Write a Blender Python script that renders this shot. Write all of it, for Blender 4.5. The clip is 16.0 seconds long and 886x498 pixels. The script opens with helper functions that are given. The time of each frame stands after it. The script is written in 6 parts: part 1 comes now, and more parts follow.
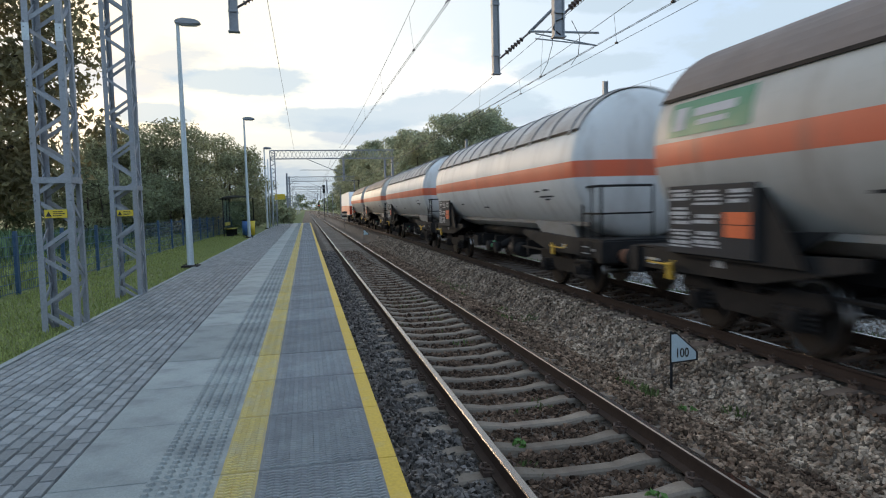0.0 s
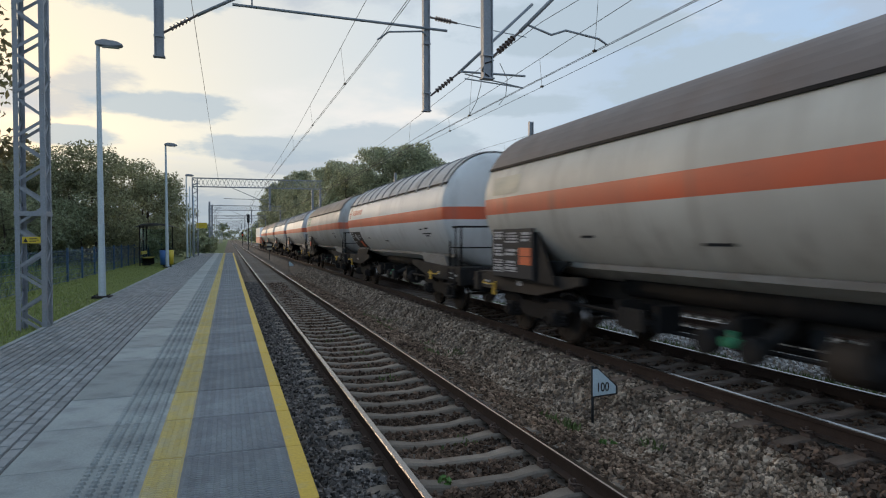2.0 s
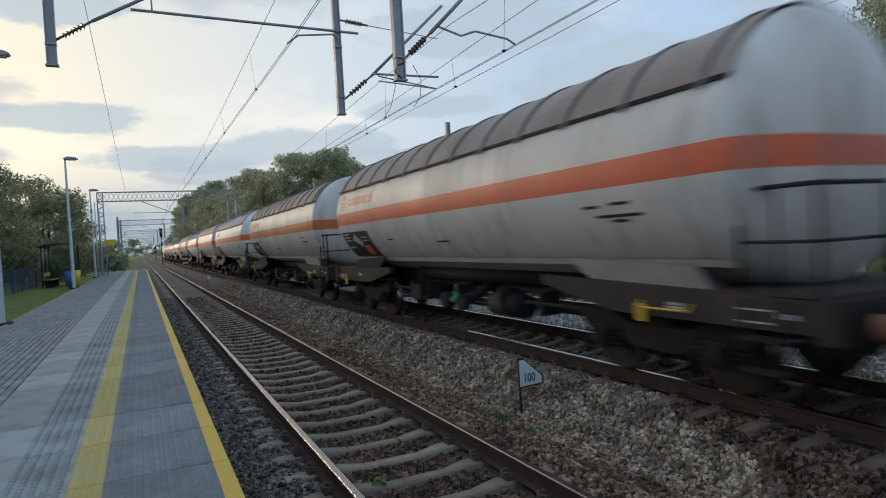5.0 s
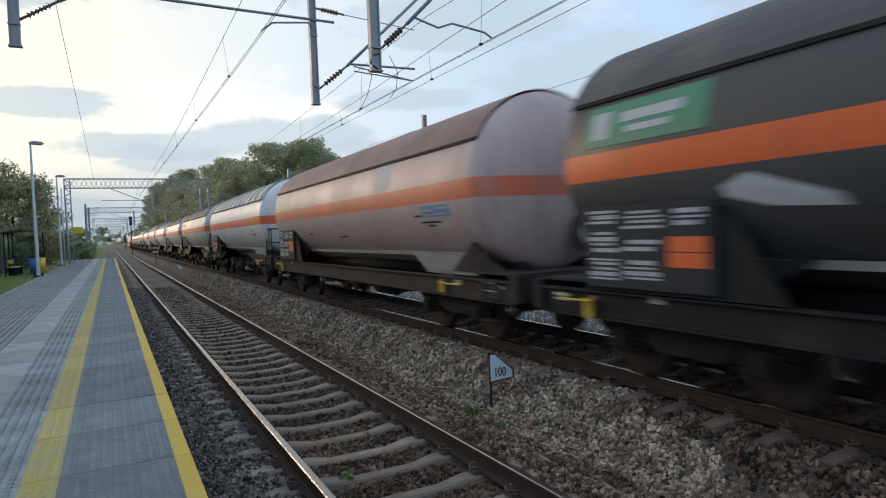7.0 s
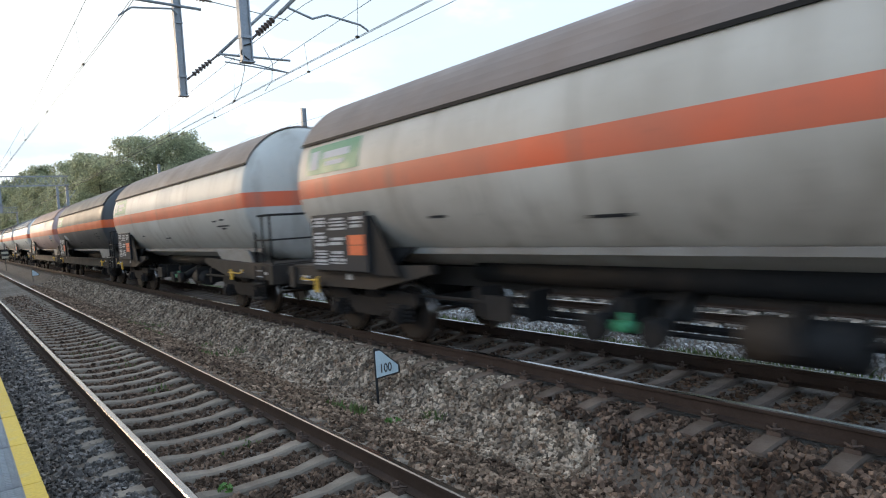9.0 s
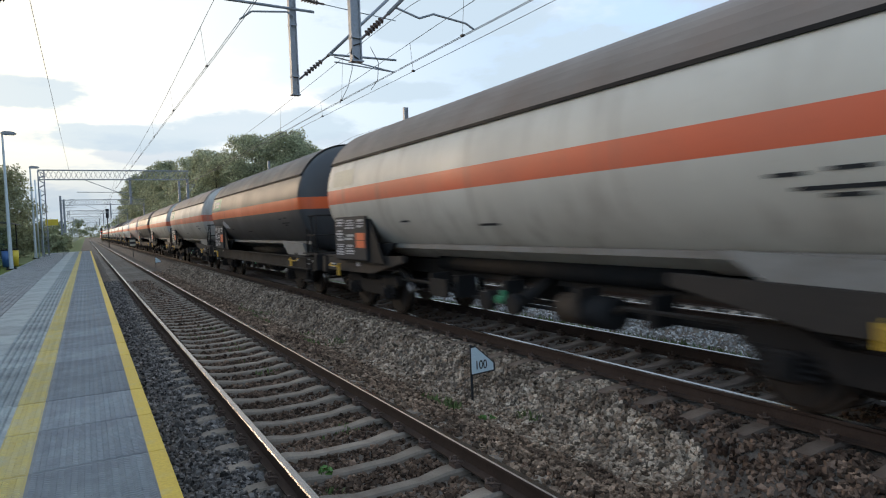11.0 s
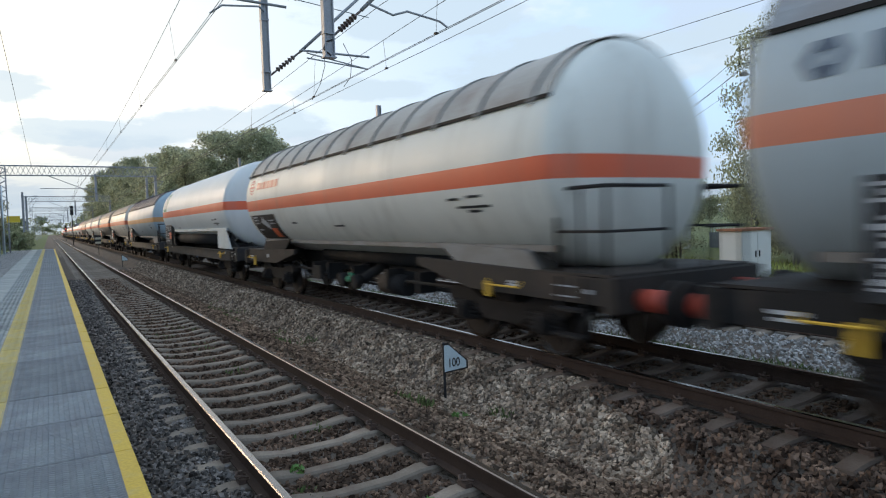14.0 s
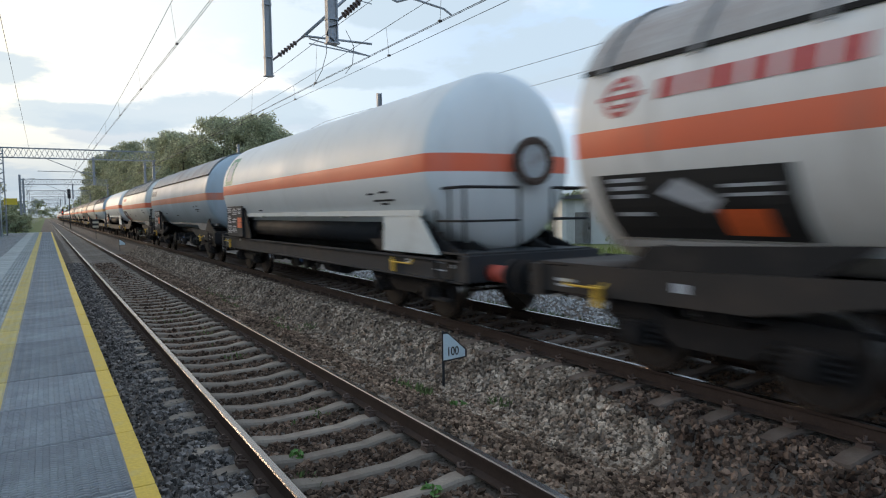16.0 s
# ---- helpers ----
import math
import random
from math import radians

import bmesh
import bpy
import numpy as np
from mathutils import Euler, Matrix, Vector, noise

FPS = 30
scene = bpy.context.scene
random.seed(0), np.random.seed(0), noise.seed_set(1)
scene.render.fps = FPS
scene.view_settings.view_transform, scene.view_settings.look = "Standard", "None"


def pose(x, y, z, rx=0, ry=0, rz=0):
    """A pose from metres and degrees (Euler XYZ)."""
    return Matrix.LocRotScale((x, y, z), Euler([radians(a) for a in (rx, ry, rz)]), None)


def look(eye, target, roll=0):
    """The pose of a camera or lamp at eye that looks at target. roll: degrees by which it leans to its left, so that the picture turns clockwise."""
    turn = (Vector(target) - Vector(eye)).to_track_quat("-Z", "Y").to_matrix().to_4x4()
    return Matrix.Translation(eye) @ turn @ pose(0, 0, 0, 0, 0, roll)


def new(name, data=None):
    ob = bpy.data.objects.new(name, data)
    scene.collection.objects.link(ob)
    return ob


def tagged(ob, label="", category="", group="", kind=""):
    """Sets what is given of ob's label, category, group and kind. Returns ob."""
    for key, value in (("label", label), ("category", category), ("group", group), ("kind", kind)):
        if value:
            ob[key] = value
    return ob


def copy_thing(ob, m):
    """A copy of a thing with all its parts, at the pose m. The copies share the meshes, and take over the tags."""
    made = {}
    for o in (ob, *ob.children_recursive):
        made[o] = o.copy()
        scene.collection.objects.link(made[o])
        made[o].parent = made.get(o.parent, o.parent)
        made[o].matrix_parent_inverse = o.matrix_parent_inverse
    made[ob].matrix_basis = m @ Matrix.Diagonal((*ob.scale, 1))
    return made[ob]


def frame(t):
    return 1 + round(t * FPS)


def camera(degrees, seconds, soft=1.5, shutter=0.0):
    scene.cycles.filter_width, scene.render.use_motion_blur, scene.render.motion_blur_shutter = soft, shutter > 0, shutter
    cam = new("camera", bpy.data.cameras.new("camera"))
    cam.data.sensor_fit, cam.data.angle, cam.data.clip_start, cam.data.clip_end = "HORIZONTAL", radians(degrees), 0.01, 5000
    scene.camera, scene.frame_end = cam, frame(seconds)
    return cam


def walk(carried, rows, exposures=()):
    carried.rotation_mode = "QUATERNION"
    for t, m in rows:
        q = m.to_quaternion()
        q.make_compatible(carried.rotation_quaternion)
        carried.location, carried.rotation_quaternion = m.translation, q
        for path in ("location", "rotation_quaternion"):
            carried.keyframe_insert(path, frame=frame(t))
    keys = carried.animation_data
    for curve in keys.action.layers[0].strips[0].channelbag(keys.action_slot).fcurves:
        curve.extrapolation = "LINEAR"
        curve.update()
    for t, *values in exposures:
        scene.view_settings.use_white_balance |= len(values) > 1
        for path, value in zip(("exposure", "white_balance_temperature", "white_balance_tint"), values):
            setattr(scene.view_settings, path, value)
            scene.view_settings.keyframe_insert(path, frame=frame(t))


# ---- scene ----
cam = camera(69.5, 16.0, soft=1.1, shutter=0.35)
PATH = [
    (0, (-2.219, -0.066, 2.027), (-1.804, 1.886, 1.893), -1.4),
    (0.5, (-2.228, -0.084, 2.047), (-1.802, 1.867, 1.925), -1.2),
    (1, (-2.233, -0.092, 2.057), (-1.804, 1.858, 1.933), -1.3),
    (1.5, (-2.224, -0.075, 2.032), (-1.73, 1.861, 1.951), -1.2),
    (2, (-2.236, -0.086, 2.049), (-1.6, 1.809, 2.015), -0.2),
    (2.5, (-2.215, -0.147, 2.072), (-1.665, 1.775, 2.042), -0.8),
    (3, (-2.228, -0.083, 2.04), (-1.687, 1.843, 2.007), -0.6),
    (3.5, (-2.219, -0.086, 2.035), (-1.652, 1.832, 2.005), -0.6),
    (4, (-2.214, -0.075, 2.037), (-1.592, 1.825, 2.015), -0.9),
    (4.5, (-2.169, -0.093, 2.04), (-1.354, 1.734, 2.022), -1.4),
    (4.7, (-2.229, -0.133, 2.03), (-1.386, 1.681, 1.999), -3.1),
    (6.8, (-2.184, -0.137, 2.043), (-1.259, 1.636, 2.001), -2.1),
    (7, (-2.178, -0.107, 2.026), (-1.254, 1.666, 1.967), -2.3),
    (7.5, (-2.138, -0.107, 2.032), (-1.152, 1.631, 1.955), -2.8),
    (7.8, (-2.1, -0.08, 2.027), (-1.049, 1.622, 1.927), -2.7),
    (8, (-2.08, -0.065, 2.024), (-0.929, 1.567, 1.914), -2.6),
    (8.5, (-2.075, -0.068, 2.024), (-0.854, 1.513, 1.914), -3.7),
    (9, (-2.098, -0.097, 2.039), (-0.878, 1.485, 1.943), -3.6),
    (9.5, (-2.142, -0.066, 2.007), (-1.054, 1.611, 1.955), -3.0),
    (9.7, (-2.115, -0.052, 1.994), (-1.106, 1.675, 1.952), -3.1),
    (12, (-2.166, -0.067, 2.023), (-1.194, 1.679, 1.928), -2.0),
    (12.5, (-2.153, -0.052, 2.011), (-1.159, 1.681, 1.926), -2.1),
    (13, (-2.159, -0.057, 2.014), (-1.146, 1.666, 1.936), -2.0),
    (13.5, (-2.151, -0.06, 2.004), (-1.122, 1.653, 1.923), -2.0),
    (14, (-2.149, -0.052, 1.994), (-1.102, 1.65, 1.906), -1.9),
    (14.5, (-2.161, -0.074, 2.003), (-1.096, 1.616, 1.898), -0.5),
    (15, (-2.186, -0.09, 2.009), (-1.133, 1.606, 1.89), -0.5),
    (15.5, (-2.2, -0.083, 2.009), (-1.148, 1.613, 1.882), -0.9),
    (16, (-2.183, -0.022, 1.976), (-1.131, 1.675, 1.857), -0.9),
]
EXPOSURES = [(0.0, 0.26), (1.0, 0.31), (1.5, 0.21), (2.0, -0.12), (2.5, -0.03), (3.0, 0.0), (3.5, -0.16), (4.5, -0.1), (7.0, 0.16), (7.5, 0.42), (8.0, 0.58), (9.0, 0.80), (9.5, 0.46), (12.0, 0.31), (14.5, 0.38), (16.0, 0.29)]
walk(cam, [(t, look(eye, target, roll)) for t, eye, target, roll in PATH], EXPOSURES)

# ---------------------------------------------------------------- world and light
SUN_AZ, SUN_EL = radians(-23), radians(9)          # to the left of the track's direction, low
sun_dir = Vector((math.sin(SUN_AZ) * math.cos(SUN_EL), math.cos(SUN_AZ) * math.cos(SUN_EL), math.sin(SUN_EL)))


def build_world():
    w = bpy.data.worlds.new("evening_sky")
    scene.world = w
    w.use_nodes = True
    nt = w.node_tree
    N, L = nt.nodes, nt.links
    N.clear()
    out, bg = N.new("ShaderNodeOutputWorld"), N.new("ShaderNodeBackground")
    sky = N.new("ShaderNodeTexSky")
    sky.sky_type, sky.sun_disc = "NISHITA", False
    sky.sun_elevation, sky.sun_rotation = SUN_EL, SUN_AZ
    tc = N.new("ShaderNodeTexCoord")
    dot = N.new("ShaderNodeVectorMath")
    dot.operation = "DOT_PRODUCT"
    L.new(tc.outputs["Generated"], dot.inputs[0])
    dot.inputs[1].default_value = sun_dir
    near = N.new("ShaderNodeValToRGB")                # veil colour by the angle to the sun
    L.new(dot.outputs["Value"], near.inputs[0])
    r = near.color_ramp
    r.elements[0].position, r.elements[0].color = 0.0, (0.50, 0.76, 1.12, 1)
    r.elements[1].position, r.elements[1].color = 1.0, (1.30, 1.05, 0.70, 1)
    for p, c in ((0.55, (0.58, 0.73, 0.92)), (0.78, (0.78, 0.87, 0.94)), (0.90, (0.95, 0.95, 0.90)), (0.97, (1.10, 1.02, 0.82))):
        r.elements.new(p).color = (*c, 1)
    # clouds lie on a flat layer: direction divided by its height
    sep = N.new("ShaderNodeSeparateXYZ")
    L.new(tc.outputs["Generated"], sep.inputs[0])
    up = N.new("ShaderNodeMath")
    up.operation = "MAXIMUM"
    L.new(sep.outputs["Z"], up.inputs[0])
    up.inputs[1].default_value = 0.0
    add = N.new("ShaderNodeMath")
    L.new(up.outputs[0], add.inputs[0])
    add.inputs[1].default_value = 0.16
    div = N.new("ShaderNodeVectorMath")
    div.operation = "DIVIDE"
    L.new(tc.outputs["Generated"], div.inputs[0])
    L.new(add.outputs[0], div.inputs[1])

    def clouds(scale, lo, hi, offset, detail=7):
        m = N.new("ShaderNodeMapping")
        L.new(div.outputs[0], m.inputs[0])
        m.inputs["Location"].default_value = offset
        n = N.new("ShaderNodeTexNoise")
        n.inputs["Scale"].default_value, n.inputs["Detail"].default_value, n.inputs["Roughness"].default_value = scale, detail, 0.55
        L.new(m.outputs[0], n.inputs["Vector"])
        mr = N.new("ShaderNodeMapRange")
        mr.interpolation_type = "SMOOTHSTEP"
        mr.inputs["From Min"].default_value, mr.inputs["From Max"].default_value = lo, hi
        L.new(n.outputs["Fac"], mr.inputs["Value"])
        return mr.outputs[0]

    def mixed(a, b, fac, blend="MIX"):
        m = N.new("ShaderNodeMix")
        m.data_type, m.blend_type = "RGBA", blend
        for s, v in ((6, a), (7, b)):
            if isinstance(v, tuple):
                m.inputs[s].default_value = (*v, 1)
            else:
                L.new(v, m.inputs[s])
        if isinstance(fac, float):
            m.inputs[0].default_value = fac
        else:
            L.new(fac, m.inputs[0])
        return m.outputs[2]

    scaled = N.new("ShaderNodeVectorMath")
    scaled.operation = "SCALE"
    L.new(sky.outputs[0], scaled.inputs[0])
    scaled.inputs["Scale"].default_value = 0.10
    veil = mixed(scaled.outputs[0], near.outputs[0], 0.86)
    bright = clouds(1.1, 0.50, 0.72, (3.1, 1.7, 0.0))
    c1 = mixed(veil, (1.0, 0.97, 0.93), bright)
    dim = N.new("ShaderNodeMath")
    dim.operation = "MULTIPLY"
    L.new(clouds(0.9, 0.53, 0.60, (0.7, 4.3, 0.0)), dim.inputs[0])
    dim.inputs[1].default_value = 0.62
    c2 = mixed(c1, (0.50, 0.57, 0.67), dim.outputs[0])

    def op(kind, a, b=0.0, c=None):
        m = N.new("ShaderNodeMath")
        m.operation = kind
        for s, v in ((0, a), (1, b), (2, c)):
            if v is None:
                continue
            if isinstance(v, (int, float)):
                m.inputs[s].default_value = v
            else:
                L.new(v, m.inputs[s])
        return m.outputs[0]

    def smooth(v, lo, hi, top=1.0):
        mr = N.new("ShaderNodeMapRange")
        mr.interpolation_type = "SMOOTHSTEP"
        mr.inputs["From Min"].default_value, mr.inputs["From Max"].default_value, mr.inputs["To Max"].default_value = lo, hi, top
        L.new(v, mr.inputs["Value"])
        return mr.outputs[0]

    # cloud banks: bearing and height over the horizon in degrees, half widths
    az = op("MULTIPLY", op("ARCTAN2", sep.outputs["X"], sep.outputs["Y"]), 57.2958)
    el = op("MULTIPLY", op("ARCSINE", sep.outputs["Z"]), 57.2958)
    st = N.new("ShaderNodeMapping")
    st.inputs["Scale"].default_value = (1, 1, 2.6)
    L.new(tc.outputs["Generated"], st.inputs[0])
    rag = N.new("ShaderNodeTexNoise")
    rag.inputs["Scale"].default_value, rag.inputs["Detail"].default_value, rag.inputs["Roughness"].default_value = 9.0, 8, 0.6
    L.new(st.outputs[0], rag.inputs["Vector"])
    ragged = op("MULTIPLY_ADD", rag.outputs["Fac"], 1.9, -0.95)
    bank = None
    for a, e, w, h in ((-4.8, 10.8, 7.5, 1.2), (4.2, 7.6, 9.0, 1.1), (-11.2, 8.0, 3.2, 0.9), (14, 8.6, 9, 1.6), (-6, 19, 7, 1.5), (31, 18, 11, 2.6), (47, 13, 16, 3.0), (25, 11.5, 7, 1.0), (20, 24, 9, 1.6), (62, 22, 14, 3), (-30, 14, 10, 2)):
        d = op("SQRT", op("ADD", op("POWER", op("ABSOLUTE", op("DIVIDE", op("SUBTRACT", az, a), w)), 2.0), op("POWER", op("ABSOLUTE", op("DIVIDE", op("SUBTRACT", el, e), h)), 2.0)))
        m = op("SUBTRACT", 1.0, smooth(op("ADD", d, ragged), 0.72, 1.08))
        bank = m if bank is None else op("MAXIMUM", bank, m)
    c2 = mixed(c2, (0.50, 0.61, 0.70), op("MULTIPLY", bank, 0.75))
    low = op("SUBTRACT", 1.0, smooth(el, 1.0, 9.0))
    c2 = mixed(c2, (0.42, 0.51, 0.59), op("MULTIPLY", low, 0.92))
    L.new(c2, bg.inputs["Color"])
    bg.inputs["Strength"].default_value = 1.0
    L.new(bg.outputs[0], out.inputs[0])


build_world()
sun = new("sun", bpy.data.lights.new("sun", "SUN"))
sun.data.energy, sun.data.angle, sun.data.color = 1.0, radians(14), (1.0, 0.74, 0.50)
sun.matrix_world = look(sun_dir * 100, (0, 0, 0))


# ---------------------------------------------------------------- small tools
def thing(name, label, category, group="", kind="", at=None):
    ob = tagged(new(name), label, category, group, kind)
    if at is not None:
        ob.matrix_basis = at
    return ob


def mesh_of(name, bm, mats, smooth=False):
    me = bpy.data.meshes.new(name)
    bm.to_mesh(me)
    bm.free()
    for m in mats if isinstance(mats, (list, tuple)) else [mats]:
        me.materials.append(m)
    if smooth:
        me.shade_smooth()
        me.set_sharp_from_angle(angle=radians(40))
    return me


def put(name, me, parent=None, label="", at=None):
    ob = new(name, me)
    ob.parent = parent
    if label:
        ob["label"] = label
    if at is not None:
        ob.matrix_basis = at
    return ob


def part(name, bm, mats, parent, label="", smooth=False, at=None):
    return put(name, mesh_of(name, bm, mats, smooth), parent, label, at)


def raw(name, verts, faces, mats, smooth=False):
    me = bpy.data.meshes.new(name)
    me.from_pydata(verts, [], faces)
    for m in mats if isinstance(mats, (list, tuple)) else [mats]:
        me.materials.append(m)
    if smooth:
        me.shade_smooth()
    me.update()
    return me


def box(bm, x0, x1, y0, y1, z0, z1, mi=0, bevel=0.0):
    v = [bm.verts.new((x, y, z)) for z in (z0, z1) for y in (y0, y1) for x in (x0, x1)]
    fs = [bm.faces.new([v[i] for i in q]) for q in ((0, 2, 3, 1), (4, 5, 7, 6), (0, 1, 5, 4), (2, 6, 7, 3), (0, 4, 6, 2), (1, 3, 7, 5))]
    for f in fs:
        f.material_index = mi
    if bevel:
        es = list({e for f in fs for e in f.edges})
        for f in bmesh.ops.bevel(bm, geom=es, offset=bevel, segments=1, affect="EDGES")["faces"]:
            f.material_index = mi
    return v


def tube(bm, p, q, r, n=8, mi=0, r2=None):
    p, q = Vector(p), Vector(q)
    d = (q - p).normalized()
    a = d.orthogonal().normalized()
    b = d.cross(a)
    rings = []
    for c, rr in ((p, r), (q, r if r2 is None else r2)):
        rings.append([bm.verts.new(c + (a * math.cos(k * math.tau / n) + b * math.sin(k * math.tau / n)) * rr) for k in range(n)])
    for k in range(n):
        f = bm.faces.new((rings[0][k], rings[0][(k + 1) % n], rings[1][(k + 1) % n], rings[1][k]))
        f.material_index, f.smooth = mi, n > 6
    bm.faces.new(rings[0][::-1]).material_index = mi
    bm.faces.new(rings[1]).material_index = mi


def pipe(bm, pts, r, n=6, mi=0):
    for p, q in zip(pts, pts[1:]):
        tube(bm, p, q, r, n, mi)


def prism(bm, pts, axis, a, b, mi=0):
    """The outline pts (two coordinates each) drawn out along an axis from a to b."""
    def place(u, v, w):
        return {"x": (w, u, v), "y": (u, w, v), "z": (u, v, w)}[axis]
    A = [bm.verts.new(place(u, v, a)) for u, v in pts]
    B = [bm.verts.new(place(u, v, b)) for u, v in pts]
    n = len(pts)
    fs = [bm.faces.new((A[i], A[(i + 1) % n], B[(i + 1) % n], B[i])) for i in range(n)]
    fs += [bm.faces.new(A[::-1]), bm.faces.new(B)]
    for f in fs:
        f.material_index = mi
    bmesh.ops.recalc_face_normals(bm, faces=fs)


def beam(bm, p, q, w, h, mi=0):
    """A flat bar from p to q."""
    p, q = Vector(p), Vector(q)
    d = (q - p).normalized()
    a = d.cross(Vector((0, 0, 1)))
    a = a.normalized() if a.length > 1e-3 else Vector((1, 0, 0))
    b = d.cross(a)
    v = [bm.verts.new(c + a * s * w / 2 + b * t * h / 2) for c in (p, q) for s, t in ((-1, -1), (1, -1), (1, 1), (-1, 1))]
    fs = [bm.faces.new([v[i] for i in f]) for f in ((0, 1, 2, 3), (7, 6, 5, 4), (0, 4, 5, 1), (1, 5, 6, 2), (2, 6, 7, 3), (3, 7, 4, 0))]
    for f in fs:
        f.material_index = mi
    bmesh.ops.recalc_face_normals(bm, faces=fs)


# ---------------------------------------------------------------- materials
def material(name, c1, c2, rough=0.7, metal=0.0, scale=6.0, fine=60.0, bump=0.15, spread=0.5, rand=0.0, island=0.0, stretch=None,
             dirt=None, dirt_amount=0.0, dirt_scale=1.2, coat=0.0, distance=0.01, second=None, spec=0.5):
    """Two colours mixed by a coarse and a fine noise, with bump, stains and a random tint per object or per island."""
    m = bpy.data.materials.new(name)
    m.use_nodes = True
    nt = m.node_tree
    N, L = nt.nodes, nt.links
    b = N["Principled BSDF"]
    tc = N.new("ShaderNodeTexCoord")
    src = tc.outputs["Object"]
    if stretch:
        mp = N.new("ShaderNodeMapping")
        mp.inputs["Scale"].default_value = stretch
        L.new(src, mp.inputs[0])
        src = mp.outputs[0]

    def noise_at(s, d=4):
        n = N.new("ShaderNodeTexNoise")
        n.inputs["Scale"].default_value, n.inputs["Detail"].default_value, n.inputs["Roughness"].default_value = s, d, 0.6
        L.new(src, n.inputs["Vector"])
        return n.outputs["Fac"]

    def ranged(v, lo, hi, a=0.0, z=1.0):
        r = N.new("ShaderNodeMapRange")
        r.inputs["From Min"].default_value, r.inputs["From Max"].default_value = lo, hi
        r.inputs["To Min"].default_value, r.inputs["To Max"].default_value = a, z
        L.new(v, r.inputs["Value"])
        return r.outputs[0]

    def mix(a, c, f, blend="MIX"):
        x = N.new("ShaderNodeMix")
        x.data_type, x.blend_type = "RGBA", blend
        for s, v in ((6, a), (7, c)):
            if isinstance(v, tuple):
                x.inputs[s].default_value = (*v, 1)
            else:
                L.new(v, x.inputs[s])
        if isinstance(f, float):
            x.inputs[0].default_value = f
        else:
            L.new(f, x.inputs[0])
        return x.outputs[2]

    coarse, grain = noise_at(scale), noise_at(fine, 3)
    col = mix(c1, c2, ranged(coarse, 0.5 - spread / 2, 0.5 + spread / 2))
    col = mix(col, (0.0, 0.0, 0.0), ranged(grain, 0.35, 0.75, 0.0, 0.22))
    if second:                                     # blotches of another colour
        col = mix(col, second, ranged(noise_at(scale * 2.7), 0.55, 0.62))
    if dirt:
        col = mix(col, dirt, ranged(noise_at(dirt_scale, 6), 0.62 - 0.3 * dirt_amount, 0.85 - 0.2 * dirt_amount, 0.0, 0.85))
    for amount, output in ((rand, None), (island, "Random Per Island")):
        if amount:
            if output:
                o = N.new("ShaderNodeNewGeometry").outputs[output]
            else:
                o = N.new("ShaderNodeObjectInfo").outputs["Random"]
            g = N.new("ShaderNodeCombineColor")
            v = ranged(o, 0, 1, 1 - amount, 1 + amount)
            for k in range(3):
                L.new(v, g.inputs[k])
            col = mix(col, g.outputs[0], 1.0, "MULTIPLY")
    L.new(col, b.inputs["Base Color"])
    L.new(ranged(coarse, 0.3, 0.7, max(rough - 0.1, 0.03), min(rough + 0.1, 1)), b.inputs["Roughness"])
    b.inputs["Metallic"].default_value = metal
    b.inputs["Coat Weight"].default_value = coat
    b.inputs["Specular IOR Level"].default_value = spec
    if bump:
        bp = N.new("ShaderNodeBump")
        bp.inputs["Strength"].default_value, bp.inputs["Distance"].default_value = bump, distance
        L.new(grain, bp.inputs["Height"])
        L.new(bp.outputs[0], b.inputs["Normal"])
    return m


